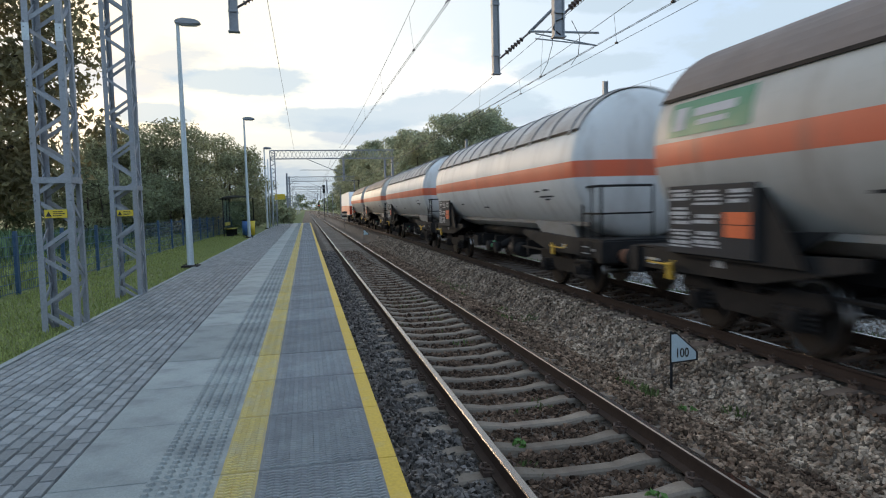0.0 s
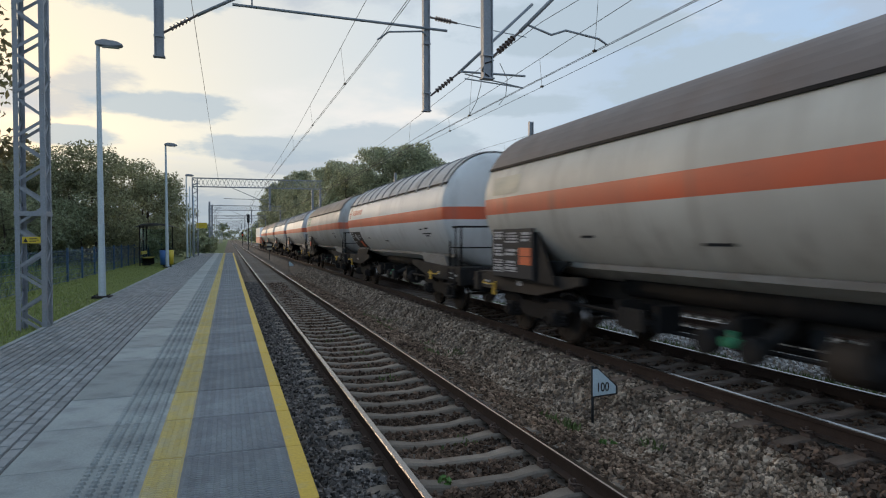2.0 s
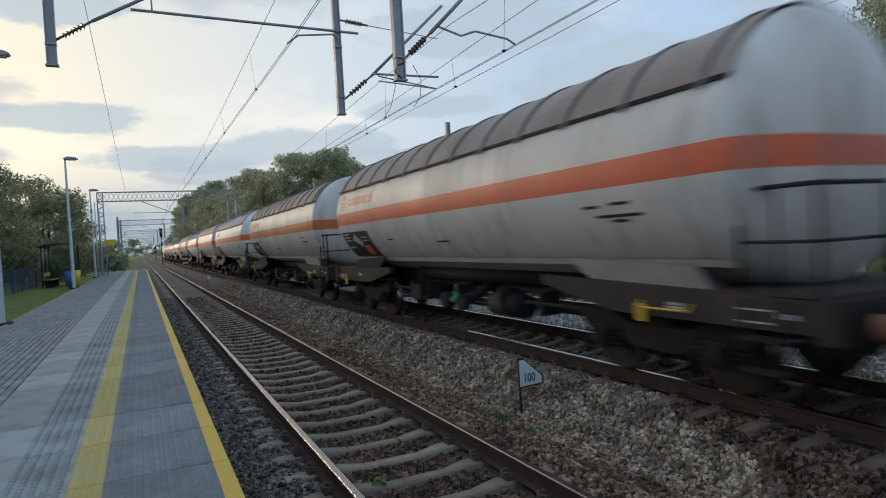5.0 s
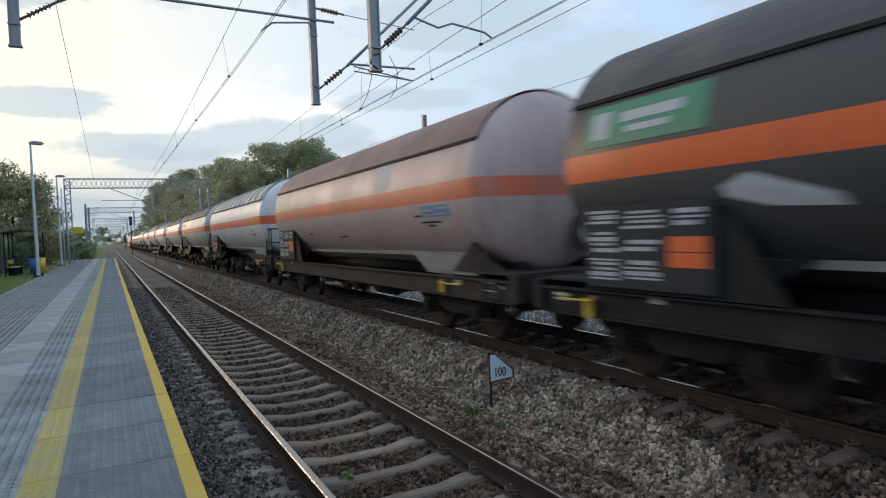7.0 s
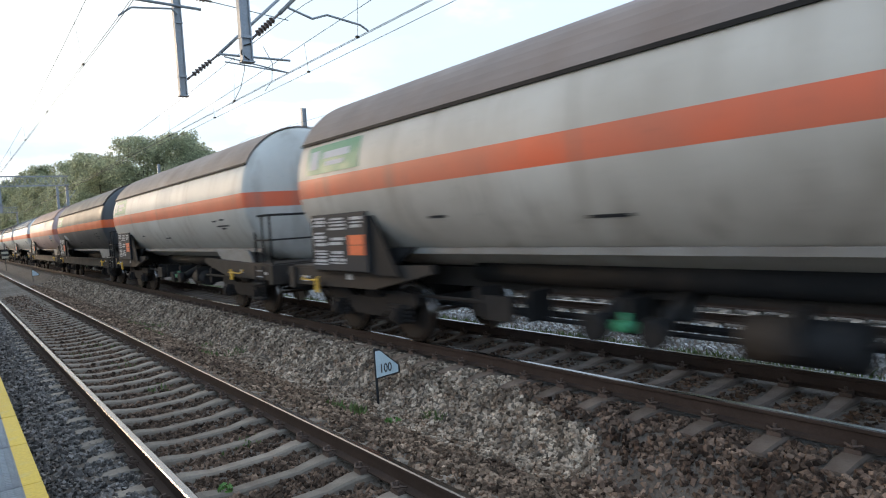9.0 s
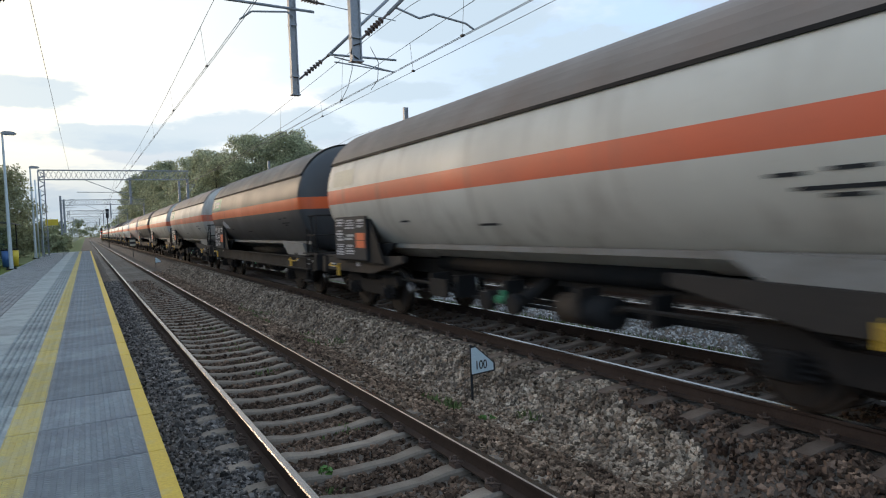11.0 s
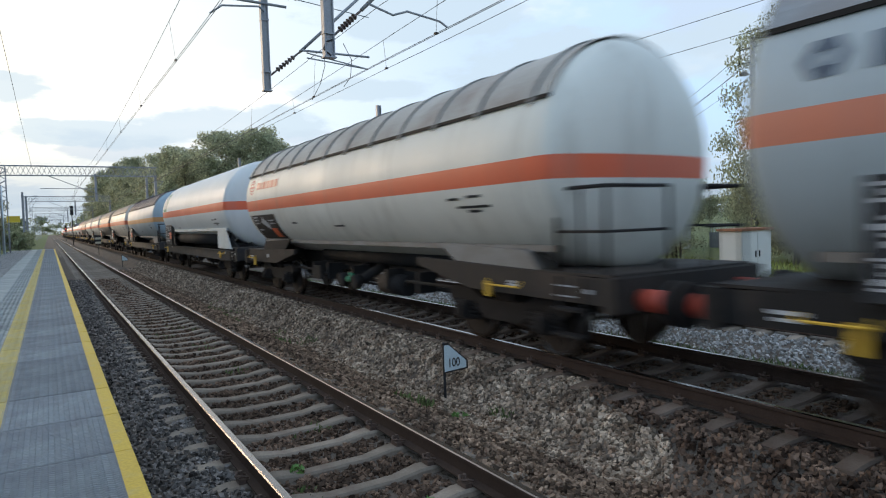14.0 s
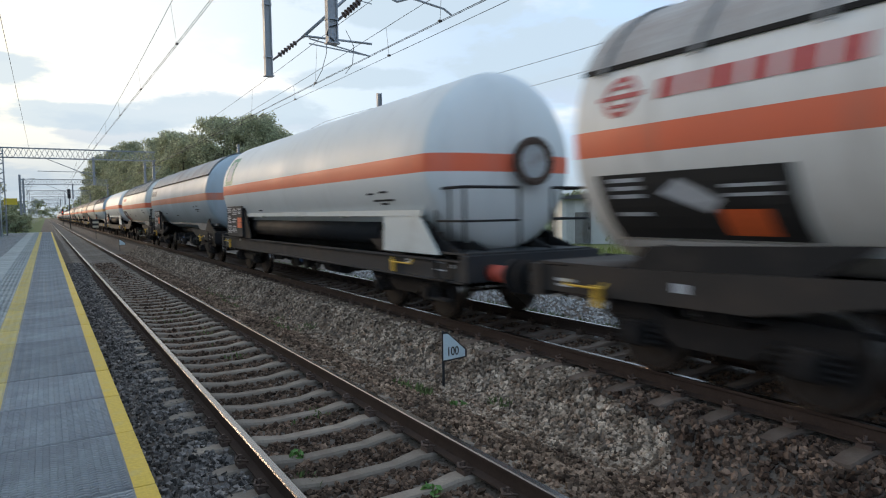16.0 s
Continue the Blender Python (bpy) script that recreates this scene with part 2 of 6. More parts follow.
def tank_paint(name, base, stripe, grime=0.25, grime_colour=(0.20, 0.15, 0.11), lo=2.30, hi=2.62):
    """Tank paint with the band round the middle, run-down stains and weathering."""
    m = bpy.data.materials.new(name)
    m.use_nodes = True
    N, L = m.node_tree.nodes, m.node_tree.links
    b = N["Principled BSDF"]
    tc, sep = N.new("ShaderNodeTexCoord"), N.new("ShaderNodeSeparateXYZ")
    L.new(tc.outputs["Object"], sep.inputs[0])

    def op(kind, a, c):
        n = N.new("ShaderNodeMath")
        n.operation = kind
        for s, v in ((0, a), (1, c)):
            if isinstance(v, float):
                n.inputs[s].default_value = v
            else:
                L.new(v, n.inputs[s])
        return n.outputs[0]

    def noise_at(scale, stretch, d=5):
        mp, n = N.new("ShaderNodeMapping"), N.new("ShaderNodeTexNoise")
        mp.inputs["Scale"].default_value = stretch
        L.new(tc.outputs["Object"], mp.inputs[0])
        L.new(mp.outputs[0], n.inputs["Vector"])
        n.inputs["Scale"].default_value, n.inputs["Detail"].default_value, n.inputs["Roughness"].default_value = scale, d, 0.6
        return n.outputs["Fac"]

    def mix(a, c, f):
        x = N.new("ShaderNodeMix")
        x.data_type = "RGBA"
        for s, v in ((6, a), (7, c)):
            if isinstance(v, tuple):
                x.inputs[s].default_value = (*v, 1)
            else:
                L.new(v, x.inputs[s])
        L.new(f, x.inputs[0])
        return x.outputs[2]

    def ranged(v, lo_, hi_, top):
        r = N.new("ShaderNodeMapRange")
        r.inputs["From Min"].default_value, r.inputs["From Max"].default_value, r.inputs["To Max"].default_value = lo_, hi_, top
        L.new(v, r.inputs["Value"])
        return r.outputs[0]

    band = op("MULTIPLY", op("GREATER_THAN", sep.outputs["Z"], lo), op("LESS_THAN", sep.outputs["Z"], hi))
    col = mix(base, stripe, band)
    film = noise_at(0.55, (1, 1, 0.8))
    streak = noise_at(2.2, (1, 1.6, 0.10), 6)
    spots = noise_at(9.0, (1, 1, 1), 4)
    col = mix(col, grime_colour, ranged(film, 0.30, 0.75, grime * 0.9))
    col = mix(col, grime_colour, ranged(streak, 0.52, 0.80, min(grime * 1.8, 0.9)))
    col = mix(col, (0.05, 0.045, 0.04), ranged(spots, 0.60, 0.85, grime * 0.6))
    L.new(col, b.inputs["Base Color"])
    rg = ranged(film, 0.2, 0.8, 0.64)
    rg.node.inputs["To Min"].default_value = 0.40
    L.new(rg, b.inputs["Roughness"])
    bp = N.new("ShaderNodeBump")
    bp.inputs["Strength"].default_value, bp.inputs["Distance"].default_value = 0.05, 0.02
    L.new(film, bp.inputs["Height"])
    L.new(bp.outputs[0], b.inputs["Normal"])
    return m


M = {
    "grass": material("grass", (0.11, 0.135, 0.035), (0.16, 0.18, 0.055), 0.9, scale=0.7, fine=9, bump=0.6, distance=0.05, dirt=(0.10, 0.085, 0.045), dirt_amount=0.3, dirt_scale=0.35),
    "blade": material("blade", (0.21, 0.25, 0.06), (0.30, 0.33, 0.10), 0.8, scale=1.0, fine=12, bump=0.0, island=0.35),
    "weed": material("weed", (0.075, 0.12, 0.03), (0.12, 0.16, 0.05), 0.8, scale=1.0, fine=12, bump=0.0, island=0.35),
    "crop": material("crop", (0.09, 0.16, 0.06), (0.13, 0.20, 0.085), 0.8, scale=1.0, fine=12, bump=0.0, island=0.35),
    "ballast": material("ballast", (0.10, 0.08, 0.064), (0.17, 0.138, 0.112), 0.95, scale=2.0, fine=22, bump=1.0, distance=0.05, dirt=(0.085, 0.063, 0.048), dirt_amount=0.4, dirt_scale=0.8, spec=0.3),
    "stone": material("stone", (0.175, 0.128, 0.092), (0.49, 0.40, 0.31), 0.9, scale=5, fine=70, bump=0.3, island=0.75, spread=0.3, second=(0.24, 0.165, 0.115), dirt=(0.075, 0.052, 0.038), dirt_amount=0.5, dirt_scale=0.9, spec=0.12),
    "stone_brown": material("stone_brown", (0.115, 0.076, 0.052), (0.36, 0.26, 0.185), 0.9, scale=5, fine=70, bump=0.3, island=0.75, spread=0.3, second=(0.15, 0.095, 0.065), dirt=(0.055, 0.037, 0.028), dirt_amount=0.6, dirt_scale=0.9, spec=0.12),
    "stone_stained": material("stone_stained", (0.07, 0.043, 0.03), (0.24, 0.165, 0.12), 0.9, scale=5, fine=70, bump=0.3, island=0.75, spread=0.3, dirt=(0.05, 0.032, 0.024), dirt_amount=0.6, dirt_scale=1.1, spec=0.12),
    "stone_crib": material("stone_crib", (0.055, 0.035, 0.024), (0.18, 0.12, 0.085), 0.9, scale=5, fine=70, bump=0.3, island=0.7, spread=0.3, dirt=(0.04, 0.028, 0.02), dirt_amount=0.6, dirt_scale=0.9, spec=0.12),
    "stone_dark": material("stone_dark", (0.07, 0.064, 0.059), (0.22, 0.20, 0.185), 0.9, scale=5, fine=70, bump=0.3, island=0.75, second=(0.22, 0.19, 0.165), spec=0.12),
    "stone_pale": material("stone_pale", (0.34, 0.33, 0.32), (0.50, 0.49, 0.47), 0.9, scale=5, fine=70, bump=0.3, island=0.35, spec=0.12),
    "sleeper": material("sleeper", (0.20, 0.163, 0.125), (0.295, 0.245, 0.195), 0.9, scale=4, fine=45, bump=0.35, rand=0.18, dirt=(0.14, 0.10, 0.075), dirt_amount=0.5, dirt_scale=3),
    "sleeper_brown": material("sleeper_brown", (0.12, 0.082, 0.06), (0.19, 0.145, 0.115), 0.9, scale=4, fine=45, bump=0.35, rand=0.2, dirt=(0.10, 0.065, 0.045), dirt_amount=0.5, dirt_scale=3),
    "rail_side": material("rail_side", (0.042, 0.028, 0.022), (0.07, 0.048, 0.038), 0.85, scale=3, fine=50, bump=0.3, spec=0.12),
    "rail_top": material("rail_top", (0.25, 0.228, 0.215), (0.32, 0.295, 0.28), 0.24, metal=1.0, scale=2, fine=60, bump=0.01, stretch=(1, 0.05, 1)),
    "rust_iron": material("rust_iron", (0.07, 0.045, 0.035), (0.12, 0.08, 0.06), 0.85, scale=10, fine=60, bump=0.3),
    "slab": material("slab", (0.26, 0.285, 0.275), (0.36, 0.385, 0.37), 0.88, scale=1.3, fine=75, bump=1.0, rand=0.14, dirt=(0.17, 0.18, 0.18), dirt_amount=0.55, dirt_scale=3.2, distance=0.008),
    # tread floor darker, lozenges paler: light and shade of the relief put into colour
    "tread": material("tread", (0.175, 0.185, 0.19), (0.25, 0.26, 0.262), 0.88, scale=1.6, fine=70, bump=1.0, rand=0.14, dirt=(0.13, 0.132, 0.14), dirt_amount=0.5, dirt_scale=3.0, distance=0.012),
    "tread_lit": material("tread_lit", (0.26, 0.275, 0.28), (0.36, 0.375, 0.375), 0.85, scale=1.6, fine=60, bump=0.5, rand=0.12, dirt=(0.20, 0.20, 0.21), dirt_amount=0.7, dirt_scale=3.0),
    "yellow": material("yellow", (0.58, 0.43, 0.11), (0.64, 0.52, 0.20), 0.75, scale=3, fine=40, bump=0.6, rand=0.08, dirt=(0.47, 0.42, 0.28), dirt_amount=0.8, dirt_scale=5, distance=0.008),
    # strip floor between the yellow lozenges, their shade put into its colour
    "yellow_shaded": material("yellow_shaded", (0.44, 0.32, 0.08), (0.50, 0.40, 0.15), 0.8, scale=3, fine=60, bump=0.8, rand=0.08, dirt=(0.30, 0.27, 0.19), dirt_amount=0.7, dirt_scale=6, distance=0.008),
    "yellow_edge": material("yellow_edge", (0.56, 0.36, 0.03), (0.62, 0.42, 0.06), 0.65, scale=3, fine=40, bump=0.5, rand=0.04, dirt=(0.45, 0.36, 0.16), dirt_amount=0.35, dirt_scale=6, distance=0.006),
    "paver": material("paver", (0.24, 0.25, 0.25), (0.34, 0.35, 0.345), 0.9, scale=4, fine=60, bump=0.5, rand=0.20, island=0.20, dirt=(0.17, 0.175, 0.175), dirt_amount=0.4, dirt_scale=1.2),
    "joint": material("joint", (0.035, 0.036, 0.034), (0.06, 0.06, 0.055), 0.95, scale=5, fine=60, bump=0.4),
    "wall": material("wall", (0.22, 0.22, 0.22), (0.30, 0.30, 0.30), 0.9, scale=2, fine=40, bump=0.4),
    "galv": material("galv", (0.27, 0.285, 0.31), (0.36, 0.375, 0.40), 0.55, metal=0.35, scale=3, fine=30, bump=0.08, dirt=(0.26, 0.23, 0.21), dirt_amount=0.3, dirt_scale=1.5),
    "pole": material("pole", (0.52, 0.58, 0.60), (0.60, 0.66, 0.68), 0.45, metal=0.2, scale=2, fine=30, bump=0.04),
    "wire": material("wire", (0.035, 0.033, 0.032), (0.055, 0.05, 0.048), 0.6, metal=0.5, bump=0.0),
    "insulator": material("insulator", (0.12, 0.09, 0.08), (0.17, 0.13, 0.12), 0.3, bump=0.0),
    "white": material("white", (0.74, 0.75, 0.76), (0.80, 0.80, 0.80), 0.45, scale=4, bump=0.03),
    "panel_white": material("panel_white", (0.56, 0.60, 0.58), (0.63, 0.66, 0.64), 0.5, scale=2, bump=0.03, dirt=(0.42, 0.42, 0.39), dirt_amount=0.4, dirt_scale=1.5),
    "sign_face": material("sign_face", (0.60, 0.74, 0.80), (0.66, 0.79, 0.84), 0.5, scale=3, bump=0.02),
    "black": material("black", (0.012, 0.012, 0.013), (0.022, 0.022, 0.022), 0.6, bump=0.02),
    "sign_yellow": material("sign_yellow", (0.70, 0.50, 0.03), (0.75, 0.55, 0.05), 0.5, scale=4, bump=0.02),
    "blue": material("blue", (0.03, 0.10, 0.26), (0.045, 0.13, 0.32), 0.5, scale=4, bump=0.03),
    "fence": material("fence", (0.025, 0.07, 0.13), (0.04, 0.09, 0.16), 0.55, scale=4, bump=0.03),
    "frame": material("frame", (0.011, 0.011, 0.012), (0.021, 0.020, 0.020), 0.75, scale=3, fine=30, bump=0.3, dirt=(0.055, 0.044, 0.036), dirt_amount=0.3, dirt_scale=1.5, spec=0.25),
    "frame_grey": material("frame_grey", (0.024, 0.027, 0.031), (0.042, 0.045, 0.049), 0.7, scale=2, fine=30, bump=0.2, dirt=(0.05, 0.042, 0.035), dirt_amount=0.45, dirt_scale=1.2, spec=0.25),
    "frame_brown": material("frame_brown", (0.026, 0.023, 0.021), (0.048, 0.041, 0.036), 0.75, scale=2, fine=30, bump=0.2, dirt=(0.06, 0.045, 0.036), dirt_amount=0.5, dirt_scale=1.3, spec=0.25),
    "plate_grey": material("plate_grey", (0.19, 0.185, 0.175), (0.27, 0.26, 0.245), 0.7, scale=2, fine=30, bump=0.15, dirt=(0.14, 0.11, 0.085), dirt_amount=0.55, dirt_scale=1.3),
    "cover_grey": material("cover_grey", (0.34, 0.36, 0.37), (0.46, 0.47, 0.47), 0.6, scale=4, bump=0.05, dirt=(0.16, 0.12, 0.09), dirt_amount=0.5, dirt_scale=4),
    "bogie": material("bogie", (0.010, 0.009, 0.009), (0.022, 0.019, 0.018), 0.85, scale=5, fine=40, bump=0.35, dirt=(0.04, 0.031, 0.025), dirt_amount=0.3, dirt_scale=2.5, spec=0.25),
    "wheel": material("wheel", (0.025, 0.02, 0.018), (0.05, 0.042, 0.037), 0.7, metal=0.3, scale=6, bump=0.1, spec=0.25),
    "board": material("board", (0.03, 0.032, 0.036), (0.05, 0.052, 0.056), 0.6, scale=3, bump=0.03, spec=0.12),
    "label_white": material("label_white", (0.42, 0.44, 0.47), (0.54, 0.55, 0.57), 0.6, scale=9, bump=0.0),
    "label_orange": material("label_orange", (0.72, 0.115, 0.03), (0.78, 0.15, 0.04), 0.5, scale=5, bump=0.0),
    "yellow_iron": material("yellow_iron", (0.62, 0.36, 0.03), (0.70, 0.44, 0.05), 0.6, scale=6, bump=0.05),
    "red_iron": material("red_iron", (0.42, 0.05, 0.03), (0.52, 0.09, 0.05), 0.55, scale=6, bump=0.05),
    "buffer": material("buffer", (0.22, 0.09, 0.05), (0.34, 0.15, 0.08), 0.7, scale=6, bump=0.1),
    "logo_red": material("logo_red", (0.42, 0.06, 0.06), (0.48, 0.09, 0.08), 0.5, bump=0.0),
    "logo_green": material("logo_green", (0.06, 0.24, 0.14), (0.08, 0.28, 0.17), 0.5, scale=3, bump=0.0),
    "panel_blue": material("panel_blue", (0.16, 0.30, 0.42), (0.20, 0.35, 0.47), 0.55, scale=3, bump=0.0),
    "logo_dark": material("logo_dark", (0.05, 0.08, 0.12), (0.07, 0.10, 0.15), 0.5, bump=0.0),
    "cream": material("cream", (0.55, 0.50, 0.38), (0.62, 0.57, 0.45), 0.6, scale=3, bump=0.0),
    "bark": material("bark", (0.06, 0.045, 0.035), (0.10, 0.08, 0.06), 0.95, scale=6, fine=40, bump=0.6),
    "house": material("house", (0.62, 0.61, 0.58), (0.70, 0.69, 0.66), 0.85, scale=1.5, bump=0.1),
    "roof": material("roof", (0.08, 0.08, 0.085), (0.12, 0.115, 0.11), 0.8, scale=3, bump=0.3),
    "loco_red": material("loco_red", (0.55, 0.07, 0.03), (0.62, 0.10, 0.045), 0.45, scale=1.2, bump=0.03),
    "glass_dark": material("glass_dark", (0.02, 0.025, 0.03), (0.03, 0.035, 0.04), 0.12, bump=0.0),
    "red_glow": material("red_glow", (0.7, 0.03, 0.02), (0.7, 0.04, 0.03), 0.4, bump=0.0),
}


def leafy(name, c1, c2, through_light):
    m = material(name, c1, c2, 0.65, scale=0.5, fine=4, bump=0.0, island=0.45)
    N, L = m.node_tree.nodes, m.node_tree.links
    b, out = N["Principled BSDF"], N["Material Output"]
    t, mx = N.new("ShaderNodeBsdfTranslucent"), N.new("ShaderNodeMixShader")
    L.new(b.inputs["Base Color"].links[0].from_socket, t.inputs["Color"])
    mx.inputs[0].default_value = through_light
    L.new(b.outputs[0], mx.inputs[1])
    L.new(t.outputs[0], mx.inputs[2])
    L.new(mx.outputs[0], out.inputs["Surface"])
    return m


# leaf colours paler than real foliage: distance haze is put into them
M["leaf"] = leafy("leaf", (0.345, 0.36, 0.23), (0.46, 0.475, 0.31), 0.55)
M["leaf_dark"] = leafy("leaf_dark", (0.210, 0.186, 0.096), (0.300, 0.258, 0.132), 0.5)
M["leaf_hedge"] = leafy("leaf_hedge", (0.237, 0.263, 0.156), (0.325, 0.356, 0.213), 0.5)
M["leaf_pale"] = leafy("leaf_pale", (0.252, 0.258, 0.144), (0.348, 0.348, 0.204), 0.5)
n = M["red_glow"].node_tree.nodes["Principled BSDF"]
n.inputs["Emission Color"].default_value, n.inputs["Emission Strength"].default_value = (1, 0.06, 0.03, 1), 4.0
glass = bpy.data.materials.new("shelter_glass")
glass.use_nodes = True
n = glass.node_tree.nodes["Principled BSDF"]
n.inputs["Base Color"].default_value, n.inputs["Roughness"].default_value, n.inputs["Transmission Weight"].default_value, n.inputs["IOR"].default_value = (0.75, 0.85, 0.85, 1), 0.05, 1.0, 1.1

# ---------------------------------------------------------------- ground, ballast, tracks
TRACKS = {"near": (0.0, 0.0), "train": (4.2, 0.20), "third": (9.68, 0.0)}    # centre, height of the rail's top
PLAT_X0, PLAT_X1, PLAT_Y0, PLAT_Y1, PLAT_Z = -5.20, -1.75, -12.0, 71.0, 0.55


def sheet(name, xs, ys, height, mat, wobble=0.0):
    verts = [(x, y, height(x, y) + (noise.noise((x * 1.7, y * 1.7, 0.3)) * wobble if wobble else 0)) for y in ys for x in xs]
    nx = len(xs)
    faces = [(j * nx + i, j * nx + i + 1, (j + 1) * nx + i + 1, (j + 1) * nx + i) for j in range(len(ys) - 1) for i in range(nx - 1)]
    return raw(name, verts, faces, mat, True)


def along(points, x):
    for (a, u), (b, v) in zip(points, points[1:]):
        if a <= x <= b:
            return u + (v - u) * (x - a) / (b - a)
    return points[0][1] if x < points[0][0] else points[-1][1]


GROUND = [(-3000, 0.2), (-60, 0.40), (-5.3, 0.49), (-5.1, 0.47), (-4.4, 0.1), (-3.4, -0.5), (-1.5, -0.6), (12, -0.6), (14, -0.35), (60, -0.2), (3000, 0.0)]
xs = [-3000, -400, -120, -60, -40, -25, -16, -12, -9, -7.5, -6.3, -5.3, -5.1, -4.4, -3.4, -1.5, 0, 4, 8, 12, 14, 18, 25, 40, 60, 120, 400, 3000]
ys = [-400, -100, -30, -12, 0, 6, 12, 18, 24, 32, 40, 52, 64, 71, 80, 100, 140, 200, 300, 500, 1000, 3500]
tagged(put("ground", sheet("ground", xs, ys, lambda x, y: along(GROUND, x), M["grass"])), "short green grass and verge beside the railway", "ground", kind="structure")

BED = [(-3.6, -0.62), (-1.9, -0.30), (-1.35, -0.20), (-0.90, -0.225), (-0.70, -0.24), (-0.62, -0.25), (0.0, -0.268), (0.62, -0.25), (0.90, -0.225), (1.30, -0.205), (1.75, -0.36), (2.15, -0.50), (2.45, -0.42), (2.85, -0.06), (3.0, -0.02),
       (4.2, -0.05), (5.5, -0.03), (6.1, -0.30), (6.8, -0.36), (7.6, -0.30), (8.3, -0.24), (9.7, -0.25), (11.2, -0.24), (12.4, -0.62)]


def bed(x, y):
    return along(BED, x)


xs = [-3.6 + 0.25 * i for i in range(65)]
ys = [-14 + 0.5 * i for i in range(110)] + [41 + 4 * i for i in range(40)] + [220, 300, 450, 700, 1200]
tagged(put("ballast", sheet("ballast", xs, ys, bed, M["ballast"], 0.012)), "brownish grey crushed stone ballast under and between the tracks", "ballast", kind="structure")


def turned(v, angles):
    """Each row of v (n, k, 3) turned by its own three angles."""
    (ca, cb, cc), (sa, sb, sc) = np.cos(angles).T, np.sin(angles).T
    m = np.stack([cb * cc, cc * sa * sb - ca * sc, ca * cc * sb + sa * sc, cb * sc, ca * cc + sa * sb * sc, ca * sb * sc - cc * sa, -sb, cb * sa, ca * cb], -1).reshape(-1, 3, 3)
    return np.einsum("nij,nkj->nki", m, v)


def stones(name, count, xr, yr, size, mat, seed, label, over=0.0, skip=None):
    """Loose crushed stones on the bed, in one mesh; denser near the platform's front part."""
    rng = np.random.default_rng(seed)
    base = np.array([(x, y, z) for x in (-0.8, 0.8) for y in (-0.8, 0.8) for z in (-0.8, 0.8)])
    quads = ((0, 1, 3, 2), (4, 6, 7, 5), (0, 4, 5, 1), (2, 3, 7, 6), (0, 2, 6, 4), (1, 5, 7, 3))
    tri = np.array([t for q in quads for t in ((q[0], q[1], q[2]), (q[0], q[2], q[3]))])
    spots = []
    while len(spots) < count:
        x, y = rng.uniform(*xr), yr[0] + (yr[1] - yr[0]) * rng.random() ** 2.0
        if not (skip and skip(x, y)):
            spots.append((x, y, bed(x, y)))
    spots = np.array(spots)
    s = size * rng.uniform(0.55, 1.35, count) * (1 + 0.02 * np.maximum(spots[:, 1] - 8, 0))
    v = base[None] * rng.uniform(0.55, 1.30, (count, len(base), 3))
    v = v * np.stack([np.ones(count), rng.uniform(0.6, 0.9, count), rng.uniform(0.5, 0.8, count)], -1)[:, None] * s[:, None, None]
    v = turned(v, rng.uniform(0, math.tau, (count, 3)))
    spots[:, 2] += over + s * rng.uniform(0.0, 0.45, count)
    v = (v + spots[:, None]).reshape(-1, 3)
    f = (tri[None] + (np.arange(count) * len(base))[:, None, None]).reshape(-1, 3)
    return tagged(put(name, raw(name, v.tolist(), f.tolist(), mat)), label, "stones", kind="stuff")


def on_track(x, y):
    for c, _ in TRACKS.values():
        if abs(abs(x - c) - 0.7535) < 0.12:
            return True
    return False


def on_sleeper(y, half=0.12):
    return abs((y - 0.08 + 0.3) % 0.6 - 0.3) < half


def oily(x, y):
    """The stretch of the shoulder that is stained dark."""
    return y + 1.5 * noise.noise((x * 1.4, y * 1.1, 7.0)) < 4.7


stones("ballast_stones", 34000, (2.05, 3.33), (3.2, 46), 0.029, M["stone"], 3, "loose beige and grey crushed stones below the train track", skip=lambda x, y: oily(x, y) or (x > 2.93 and on_sleeper(y)))
stones("ballast_stones", 5500, (2.05, 3.33), (0.6, 5.9), 0.029, M["stone_stained"], 9, "dark stained reddish brown crushed stones below the train track", skip=lambda x, y: not oily(x, y) or (x > 2.93 and on_sleeper(y)))
stones("ballast_stones", 26000, (0.86, 2.35), (0.8, 40), 0.028, M["stone_brown"], 8, "loose dark brown crushed stones between two tracks", skip=lambda x, y: x < 1.05 and on_sleeper(y, 0.05))
stones("ballast_stones", 14000, (-1.72, -0.86), (1.5, 34), 0.028, M["stone_dark"], 4, "dark grey crushed stones beside the platform wall", skip=lambda x, y: x > -1.1 and on_sleeper(y, 0.05))
stones("ballast_stones", 14000, (-0.64, 0.64), (1.5, 34), 0.027, M["stone_crib"], 5, "dark brown crushed stones between the sleepers", skip=lambda x, y: on_sleeper(y, 0.10))
stones("ballast_stones", 4000, (3.56, 4.84), (0.5, 18), 0.034, M["stone_crib"], 6, "dark brown crushed stones between the rails under the train", over=-0.02, skip=lambda x, y: on_sleeper(y, 0.15))
stones("ballast_stones", 15000, (5.0, 8.8), (0.0, 24), 0.033, M["stone_pale"], 7, "pale grey crushed stones beside the third track", skip=on_track)

RAIL = [(-0.075, -0.172), (0.075, -0.172), (0.075, -0.160), (0.012, -0.142), (0.010, -0.050), (0.036, -0.038), (0.036, -0.010), (0.026, -0.001),
        (-0.026, -0.001), (-0.036, -0.010), (-0.036, -0.038), (-0.010, -0.050), (-0.012, -0.142), (-0.075, -0.160)]


